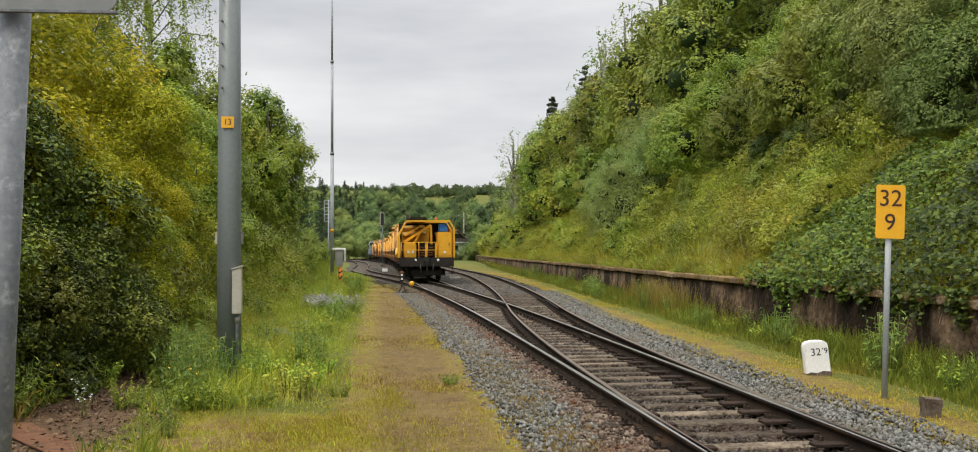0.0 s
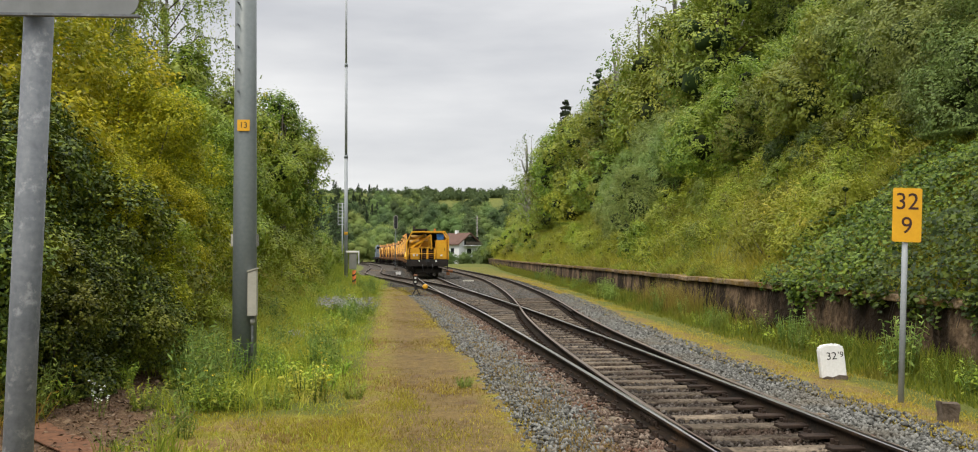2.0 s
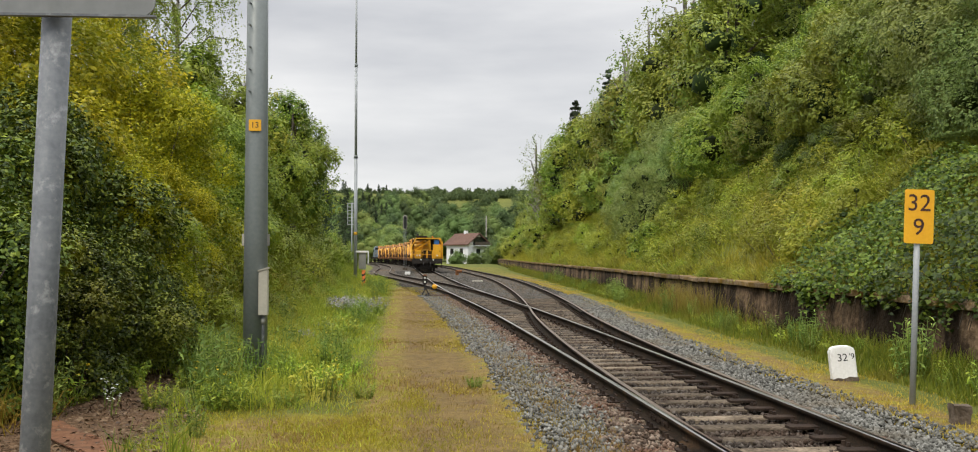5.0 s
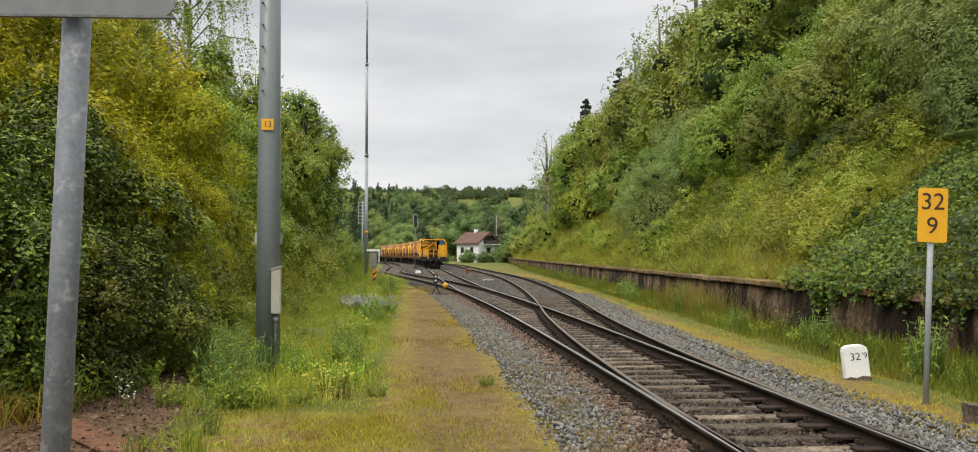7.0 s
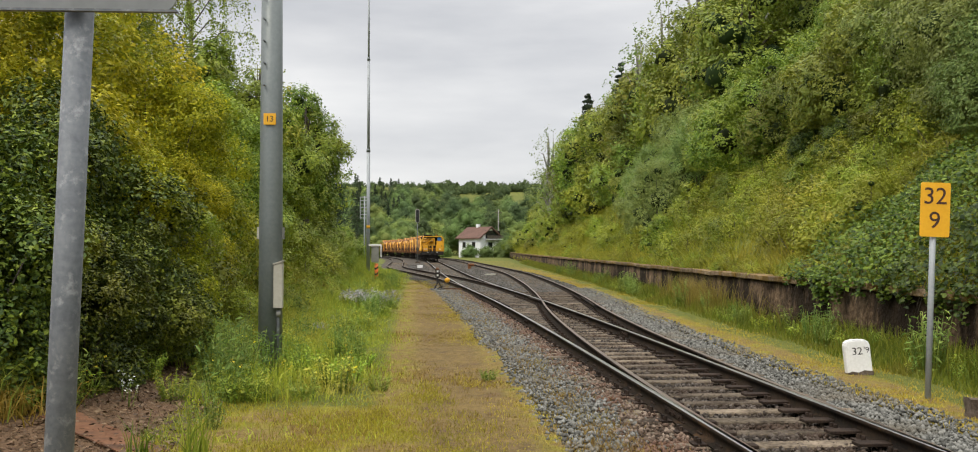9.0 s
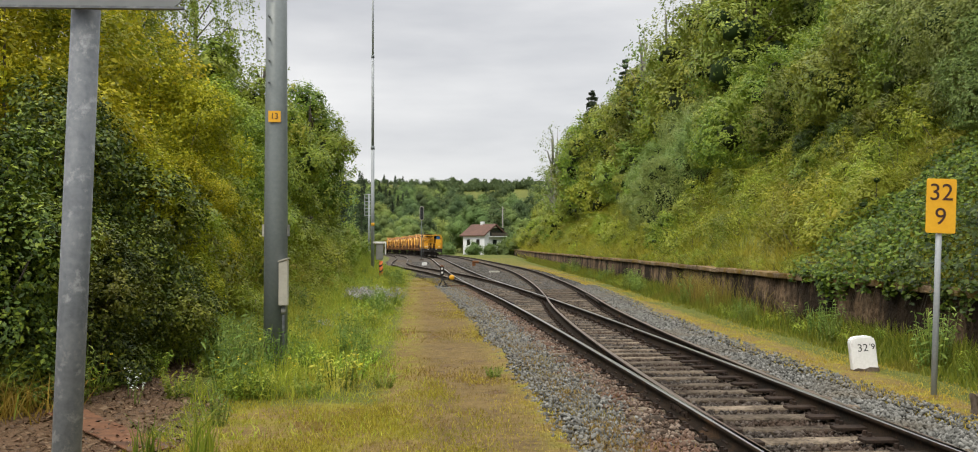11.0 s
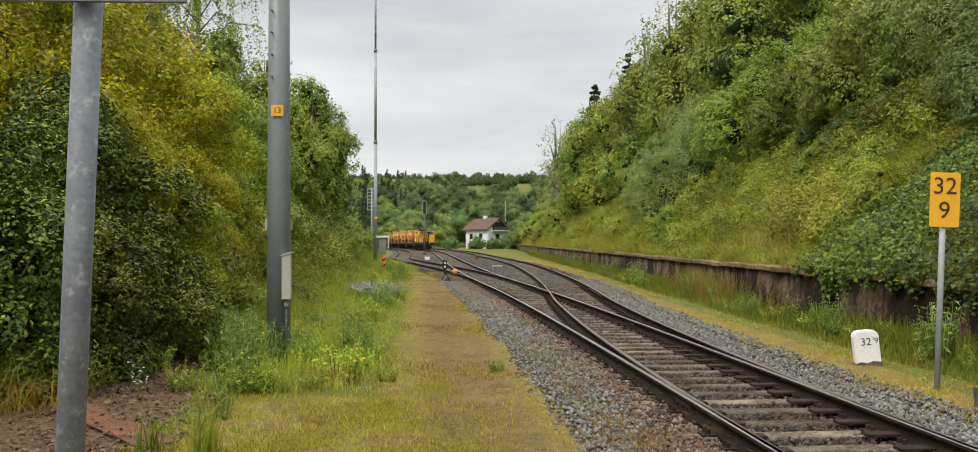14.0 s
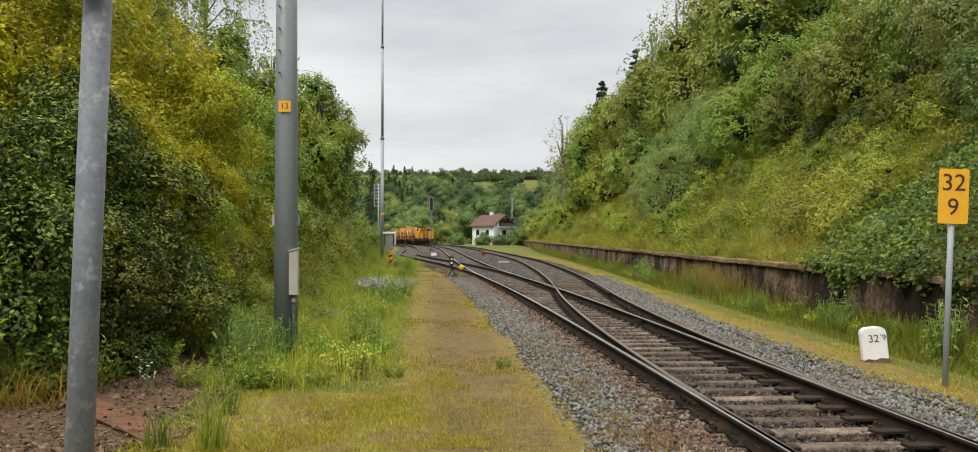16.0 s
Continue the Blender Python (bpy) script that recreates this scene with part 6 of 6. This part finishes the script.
def gable_house(name, label, at, L, W, eave, ridge, wall_m, roof_m, small=False):
    h = thing(name, label, "house", at=at)
    bm = bmesh.new()
    x, y = L / 2, W / 2
    c = [(-x, -y), (x, -y), (x, y), (-x, y)]
    lo = [bm.verts.new((a, b, -1.5)) for a, b in c]
    hi = [bm.verts.new((a, b, eave)) for a, b in c]
    r0, r1 = bm.verts.new((-x, 0, ridge)), bm.verts.new((x, 0, ridge))
    for i in (0, 2):
        bm.faces.new((lo[i], lo[(i + 1) % 4], hi[(i + 1) % 4], hi[i]))
    bm.faces.new((lo[1], lo[2], hi[2], r1, hi[1]))
    bm.faces.new((lo[3], lo[0], hi[0], r0, hi[3]))
    part("outer_wall", bm, wall_m, h, "")
    o = 0.55
    k = (ridge - eave) / y
    roof = slab([(-y - o, eave - o * k + 0.05), (0, ridge + 0.05), (y + o, eave - o * k + 0.05), (y + o, eave - o * k + 0.3), (0, ridge + 0.32), (-y - o, eave - o * k + 0.3)], -x - o, x + o)
    bmesh.ops.transform(roof, matrix=Matrix.Rotation(radians(90), 4, "Z"), verts=roof.verts[:])
    rf = part("roof", roof, roof_m, h, "brown tiled gable roof" if not small else "rusty brown sheet roof")
    if small:
        return h
    part("chimney", block(-1.0, -0.3, -0.2, 0.5, ridge - 0.6, ridge + 0.9), M_RENDER, rf, "", 0.03)
    part("window", block(x - 0.02, x + 0.03, -0.6, 0.5, 1.1, 2.3), M_GLASS, h, "dark window")
    # flat panel on the wall, coloured dark as the shade in the open loggia
    part("loggia", block(x - 0.05, x + 0.04, -1.4, 2.6, eave - 0.3, eave + 1.45), M_GLASS, h, "flat dark panel for the shade inside the loggia under the gable")
    bal = part("balcony", block(x + 0.05, x + 0.9, -1.6, 2.8, eave - 0.5, eave - 0.35), M_RENDER, h, "", 0.02)
    part("railing", block(x + 0.82, x + 0.88, -1.6, 2.8, eave - 0.35, eave + 0.4), M_BARK, bal)
    for xx in (-2.4, 0.9):
        part("window", block(xx, xx + 1.1, -y - 0.03, -y + 0.02, 1.2, 2.4), M_GLASS, h, "dark window")
    return h


gable_house("house", "white rendered house with a brown gable roof", pose(14.2, 203, 0.9, 0, 0, -55), 7.5, 5.6, 3.4, 5.4, M_RENDER, M_ROOF)
gable_house("shed", "small rusty brown shed beside the line", pose(-7.5, 318, float(land(-7.5, 318)), 0, 0, 20), 5.5, 4, 1.4, 2.9, M_BROWNISH, M_BROWNISH, True)


# ---- the train ----
def wheelset(v, y, wheels):
    """An axle with two wheels; it turns about its own middle."""
    axle = part("wheelset", tube(bmesh.new(), [(-0.8, 0, 0), (0.8, 0, 0)], [0.08, 0.08], 8), M_UNDER, v)
    axle.matrix_basis = pose(0, y, 0.46)
    for s in (-1, 1):
        bm = tube(bmesh.new(), [(s * 0.70, 0, 0), (s * 0.725, 0, 0), (s * 0.73, 0, 0), (s * 0.83, 0, 0), (s * 0.832, 0, 0), (s * 0.81, 0, 0), (s * 0.86, 0, 0)], [0.49, 0.49, 0.46, 0.455, 0.39, 0.14, 0.11], 22)
        part("wheel", bm, M_UNDER, axle)
    wheels.append((axle, y))


def bogie(v, y, wheels):
    for s in (-1, 1):
        bm = block(s * 0.98 - 0.06, s * 0.98 + 0.06, y - 1.35, y + 1.35, 0.42, 0.68)
        for k in (-0.9, 0.9):
            box(bm, s * 1.0 - 0.1, s * 1.0 + 0.1, y + k - 0.16, y + k + 0.16, 0.32, 0.62)
        part("bogie_side", bm, M_UNDER, v, "", 0.02)
    wheelset(v, y - 0.9, wheels)
    wheelset(v, y + 0.9, wheels)


def buffers(v, y, way):
    for s in (-1, 1):
        bm = tube(bmesh.new(), [(s * 0.875, y, 1.05), (s * 0.875, y + way * 0.38, 1.05), (s * 0.875, y + way * 0.39, 1.05), (s * 0.875, y + way * 0.44, 1.05)], [0.11, 0.09, 0.24, 0.25], 16)
        part("buffer", bm, M_UNDER, v)
    bm = block(-0.09, 0.09, min(y, y + way * 0.3), max(y, y + way * 0.3), 0.93, 1.12)
    beam(bm, (0, y + way * 0.28, 0.95), (0, y + way * 0.26, 0.55), 0.07)
    part("coupling", bm, M_UNDER, v)


WHEELS = {}


def conveyor_bay(v, s, y, k):
    """One bay of a conveyor frame: slanting plates, braces, a bent pipe and a motor, set at several depths."""
    m = Matrix.Translation((s * 1.40, y + 1.35, 2.15)) @ Matrix.Rotation(radians(-33), 4, "X")
    part("slanting_plate", block(-0.05, 0.05, -0.20, 0.20, -1.15, 1.15, m), M_TRAIN if k % 2 else M_WAGON, v, "yellow slanting plate", 0.02)
    m = Matrix.Translation((s * 1.22, y + 2.35, 2.05)) @ Matrix.Rotation(radians(38), 4, "X")
    part("counter_brace", block(-0.05, 0.05, -0.11, 0.11, -1.0, 1.0, m), M_BROWNISH, v, "rusty counter brace", 0.02)
    rng = random.Random(k * 17 + int(y * 10) + (3 if s > 0 else 0))
    for j in range(8):       # struts, pipes and chutes folded together
        a = Vector((s * rng.uniform(0.8, 1.5), y + rng.uniform(0.0, 3.2), rng.uniform(1.45, 3.2)))
        b = a + Vector((s * rng.uniform(-0.35, 0.2), rng.uniform(-1.4, 1.4), rng.uniform(-0.9, 0.9)))
        b.z = min(max(b.z, 1.4), 3.35)
        b.x = s * min(max(abs(b.x), 0.7), 1.53)
        m_ = rng.choice((M_TRAIN, M_WAGON, M_WAGON, M_BELT, M_BROWNISH))
        if j % 3:
            part("strut", beam(bmesh.new(), a, b, rng.uniform(0.10, 0.22)), m_, v)
        else:
            part("pipe", tube(bmesh.new(), [a, a.lerp(b, 0.5) + Vector((0, 0, 0.08)), b], [0.10, 0.12, 0.10], 8), m_, v)
    part("upright", block(s * 1.30 - 0.05, s * 1.30 + 0.05, y, y + 0.12, 1.3, 2.75), M_BROWNISH, v)
    part("motor_box", block(s * 1.28 - 0.2, s * 1.28 + 0.2, y + 0.3, y + 0.85, 1.4, 1.85), M_WAGON if k % 2 else M_UNDER, v, "", 0.04)


def end_machine():
    v = thing("machine_wagon", "yellow track machine wagon with an open end platform", "rail vehicle", "train")
    wheels = []
    part("underframe", block(-1.35, 1.35, 0.6, 13.9, 0.86, 1.22), M_UNDER, v, "", 0.03)
    part("buffer_beam", block(-1.5, 1.5, 0.40, 0.62, 0.80, 1.28), M_UNDER, v, "black buffer beam", 0.03)
    buffers(v, 0.42, -1)
    for s in (-1, 1):
        part("head_lamp", tube(bmesh.new(), [(s * 0.62, 0.40, 1.18), (s * 0.62, 0.36, 1.18)], [0.07, 0.07], 12), M_WHITE, v)
        bm = tube(bmesh.new(), [(s * 0.35, 0.4, 0.95), (s * 0.35, 0.25, 0.7), (s * 0.30, 0.3, 0.45)], [0.03] * 3, 8)
        part("brake_hose", bm, M_BLACK, v)
        part("step", block(s * 1.42 - 0.12, s * 1.42 + 0.12, 0.5, 0.9, 0.40, 0.45), M_UNDER, v)
    part("equipment_box", block(-0.95, 0.95, 4.8, 8.0, 0.35, 0.86), M_UNDER, v, "", 0.04)
    part("snow_guard", block(-0.85, 0.85, 0.7, 0.8, 0.32, 0.62), M_UNDER, v, "", 0.02)
    bogie(v, 2.6, wheels)
    bogie(v, 11.3, wheels)
    part("platform", block(-1.5, 1.5, 0.45, 13.9, 1.22, 1.30), M_UNDER, v)
    # outer shell of bent plate with slanted shoulders, open at the end
    out = [(-1.575, 1.30), (-1.575, 2.55), (-1.12, 3.38), (1.30, 3.38), (1.575, 2.92), (1.575, 1.30)]
    inn = [(1.50, 1.30), (1.50, 2.90), (1.26, 3.29), (-1.08, 3.29), (-1.47, 2.53), (-1.47, 1.30)]
    part("end_frame", slab(out + inn, 0.62, 0.95), M_TRAIN, v, "yellow portal frame")
    part("side_wall", slab([(-1.55, 1.30), (-1.55, 2.55), (-1.45, 2.55), (-1.45, 1.30)], 0.95, 2.7), M_TRAIN, v)
    part("side_wall", slab([(1.45, 1.30), (1.45, 2.90), (1.55, 2.90), (1.55, 1.30)], 0.95, 5.2), M_TRAIN, v)
    part("roof_plate", slab([(-1.55, 2.55), (-1.10, 3.37), (1.28, 3.37), (1.55, 2.90), (1.48, 2.88), (1.24, 3.30), (-1.06, 3.30), (-1.48, 2.53)], 2.6, 5.2), M_TRAIN, v, "", 0)
    for k in range(3):
        for s in (-1, 1):
            conveyor_bay(v, s, 3.2 + 3.4 * k, k)
    # hopper colour stands in for the shade in gaps between the braces
    part("hopper", slab([(-0.8, 1.3), (-1.0, 1.6), (-1.0, 2.2), (1.0, 2.2), (1.0, 1.6), (0.8, 1.3)], 4.2, 13.4), M_UNDER, v, "dark hopper, coloured for the shade in the gaps")
    for s in (-0.55, 0.55):
        bm = beam(beam(bmesh.new(), (s, 4.3, 3.25), (s, 13.6, 2.4), 0.16), (s, 4.3, 2.9), (s, 13.6, 2.1), 0.10)
        part("boom_side", bm, M_TRAIN, v, "yellow boom")
    # dark sheet behind the open end; its colour gives the shade inside the shell
    part("bulkhead", block(-1.44, 1.44, 4.0, 4.1, 1.30, 3.29), M_UNDER, v, "bulkhead coloured dark for the unlit interior")
    cab = part("cabinet", block(0.62, 1.44, 0.75, 2.1, 1.30, 2.72), M_TRAIN, v, "tall yellow cabinet", 0.04)
    part("cabinet_door", block(0.68, 1.38, 0.725, 0.752, 1.42, 2.62), M_TRAIN, cab, "", 0.012)
    part("handle", block(1.24, 1.28, 0.70, 0.728, 1.95, 2.12), M_BLACK, cab)
    part("warning_plate", block(0.95, 1.10, 0.715, 0.727, 1.55, 1.66), M_WHITE, cab)
    part("blue_sheet", block(0.70, 1.22, 0.85, 1.4, 2.72, 3.20), M_BLUE, v, "blue folded sheet on the cabinet", 0.06)
    con = part("console", block(-1.25, -0.55, 0.80, 1.7, 1.30, 2.12), M_TRAIN, v, "yellow control console", 0.05)
    for dx in (-1.05, -0.80):
        part("label_plate", block(dx, dx + 0.12, 0.785, 0.802, 1.55, 1.72), M_WHITE, con, "small white plate")
    gen = part("generator", block(-0.40, 0.42, 1.2, 2.2, 1.30, 1.98), M_UNDER, v, "dark generator behind slats", 0.06)
    for k in range(4):
        part("slat", block(-0.38, 0.40, 1.16, 1.21, 1.42 + 0.14 * k, 1.47 + 0.14 * k), M_BROWNISH, gen)
    for x in (-0.02, 0.52):
        part("platform_post", beam(bmesh.new(), (x, 0.72, 1.30), (x, 0.72, 2.1), 0.09), M_TRAIN, v, "yellow platform post")
    part("lamp_box", block(-0.16, 0.16, 0.30, 0.41, 1.10, 1.34), M_BLACK, v, "black lamp box", 0.02)
    for s in (-1, 1):
        part("stirrup", beam(beam(bmesh.new(), (s * 1.45, 0.55, 0.45), (s * 1.45, 0.55, 1.3), 0.05), (s * 1.2, 0.55, 0.45), (s * 1.45, 0.55, 0.45), 0.05), M_UNDER, v)
    # railing across the platform
    bm = bmesh.new()
    for x in (-1.4, -0.42, 0.05, 0.58):
        tube(bm, [(x, 0.66, 1.28), (x, 0.66, 2.14)], [0.024, 0.024], 8)
    for z in (1.72, 2.14):
        tube(bm, [(-1.42, 0.66, z), (0.62, 0.66, z)], [0.024, 0.024], 8)
    part("railing", bm, M_TRAIN, v, "yellow tubular railing")
    # folded conveyor arm inside
    for dy in (1.9, 2.35):
        for a, b, w in (((-1.15, dy, 2.2), (0.30, dy - 0.3, 3.12), 0.14), ((-1.15, dy, 2.55), (-0.2, dy, 3.15), 0.10), ((0.30, dy - 0.3, 3.12), (0.34, dy - 0.3, 2.05), 0.11), ((-0.65, dy, 2.1), (-0.25, dy - 0.2, 2.75), 0.10)):
            part("arm_beam", beam(bmesh.new(), a, b, w), M_TRAIN, v, "yellow beam of the folded conveyor arm")
    bm = tube(bmesh.new(), [(-1.25, 2.6, 2.62), (0.1, 2.6, 2.72)], [0.13, 0.13], 12)
    tube(bm, [(-1.15, 2.6, 3.02), (0.0, 2.6, 3.08)], [0.10, 0.10], 12)
    part("arm_cover", block(-1.30, 0.28, 2.9, 3.0, 2.15, 2.95), M_TRAIN, v, "yellow cover plate", 0.02)
    part("belt_roll", bm, M_BELT, v, "pale rolled belt")
    bm = block(-0.95, 0.10, 1.2, 3.0, 3.38, 3.58)
    part("roof_unit", bm, M_UNDER, v, "dark roof unit", 0.09)
    part("beacon", ring(bmesh.new(), 0.06, 3.38, 3.55, 10), M_ORANGE, v, "orange beacon").location = (0.55, 1.0, 0)
    part("exhaust", tube(bmesh.new(), [(-0.9, 4.6, 3.3), (-0.9, 4.6, 3.85)], [0.1, 0.09], 10), M_UNDER, v)
    WHEELS[v] = wheels
    return v


def conveyor_wagon():
    v = thing("conveyor_wagon", "dusty yellow conveyor hopper wagon with braced sides", "rail vehicle", "train")
    wheels = []
    L = 16.2
    part("underframe", block(-1.3, 1.3, 0.5, L - 0.5, 0.90, 1.22), M_BROWNISH, v, "rusty underframe", 0.03)
    bogie(v, 2.6, wheels)
    bogie(v, L - 2.6, wheels)
    # kept dark so that gaps between the braces look shaded
    part("hopper", slab([(-0.8, 1.22), (-1.0, 1.5), (-1.0, 2.15), (-0.92, 2.15), (-0.7, 1.35), (0.7, 1.35), (0.92, 2.15), (1.0, 2.15), (1.0, 1.5), (0.8, 1.22)], 1.6, L - 2.2), M_UNDER, v, "dark hopper, coloured for the shade in the gaps")
    for s in (-1, 1):
        part("sole_bar", block(s * 1.38 - 0.05, s * 1.38 + 0.05, 0.6, L - 0.6, 1.15, 1.36), M_BROWNISH, v, "rusty sole bar", 0.02)
        for k in range(4):
            conveyor_bay(v, s, 1.0 + k * 3.75, k)
    # inclined conveyors: the long belt frames rise over the neighbour wagon
    for x in (-0.95, 0.95):
        bm = bmesh.new()
        beam(bm, (x, L - 7.0, 1.7), (x, L + 1.6, 3.55), 0.22)
        beam(bm, (x, L - 6.0, 2.35), (x, L + 1.6, 3.85), 0.12)
        for k in range(6):
            f = k / 5
            beam(bm, (x, L - 6.5 + 7.8 * f, 1.8 + 1.7 * f), (x, L - 5.8 + 7.2 * f, 2.4 + 1.4 * f), 0.09)
        part("boom_side", bm, M_WAGON, v, "yellow lattice boom")
    bm = bmesh.new()
    beam(bm, (0, L - 7, 1.75), (0, L + 1.5, 3.58), 0.15)
    bmesh.ops.transform(bm, matrix=Matrix.Diagonal((10, 1, 1, 1)), verts=bm.verts[:])
    part("belt", bm, M_BROWNISH, v, "rusty conveyor belt")
    part("drum", tube(bmesh.new(), [(-1.1, L + 1.6, 3.6), (1.1, L + 1.6, 3.6)], [0.26, 0.26], 14), M_WAGON, v)
    part("drive_box", block(-1.30, -0.8, 4.0, 5.2, 2.75, 3.15), M_WAGON, v, "", 0.05)
    WHEELS[v] = wheels
    return v


def locomotive():
    v = thing("locomotive", "blue-grey diesel locomotive at the head of the train", "locomotive", "train")
    wheels = []
    part("underframe", block(-1.4, 1.4, 0.5, 13.5, 0.90, 1.30), M_UNDER, v, "", 0.03)
    part("hood", block(-0.95, 0.95, 0.9, 5.2, 1.30, 3.0), M_LOCO, v, "", 0.10)
    part("hood", block(-0.95, 0.95, 8.0, 13.0, 1.30, 3.0), M_LOCO, v, "", 0.10)
    cab = part("cab", slab([(-1.5, 1.3), (-1.5, 3.2), (-1.1, 3.9), (1.1, 3.9), (1.5, 3.2), (1.5, 1.3)], 5.2, 8.0), M_LOCO, v)
    for s in (-1, 1):
        part("window", block(s * 0.95 - 0.4, s * 0.95 + 0.4, 5.17, 5.21, 3.05, 3.55), M_GLASS, cab)
        part("side_window", block(s * 1.5 - 0.02, s * 1.5 + 0.02, 5.7, 7.4, 2.45, 3.15), M_GLASS, cab)
        part("handrail", beam(bmesh.new(), (s * 1.35, 0.7, 2.2), (s * 1.35, 5.0, 2.2), 0.05), M_YELLOWPLATE, v)
    buffers(v, 0.5, -1)
    bogie(v, 3.0, wheels)
    bogie(v, 11.0, wheels)
    WHEELS[v] = wheels
    return v


VEHICLES = [(end_machine(), 14.2)]
wagon = conveyor_wagon()
VEHICLES.append((wagon, 16.4))
for _ in range(6):
    VEHICLES.append((copy_thing(wagon, pose(0, 0, 0)), 16.4))
VEHICLES.append((locomotive(), 14.0))


def motions():
    """The train draws away along the main track, round the curve, and its last wheels turn."""
    ys = np.arange(20, 420, 0.25)
    xs = main_x(ys)
    s = np.concatenate([[0], np.cumsum(np.hypot(np.diff(xs), np.diff(ys)))])
    base = np.interp(51.3, ys, s)
    speed = 8.3

    def on(d):
        y = np.interp(d, s, ys)
        return Vector((float(main_x(y)), float(y), RAIL_TOP))
    start = 0.0
    for ob, length in VEHICLES:
        rows = []
        for t in np.arange(0, 16.01, 0.5):
            d = base + speed * t + start
            a, b = on(d + 2.5), on(d + length - 2.5)
            way = (b - a).normalized()
            o = a - way * 2.5
            rows.append((float(t), pose(o.x, o.y, o.z, 0, 0, -math.degrees(math.atan2(way.x, way.y)))))
        walk(ob, rows)
        start += length
    turn = math.degrees(speed / 0.46)
    for axle, y in WHEELS[VEHICLES[0][0]]:
        walk(axle, [(t / 15, pose(0, y, 0.46, -turn * t / 15, 0, 0)) for t in range(241)])


motions()
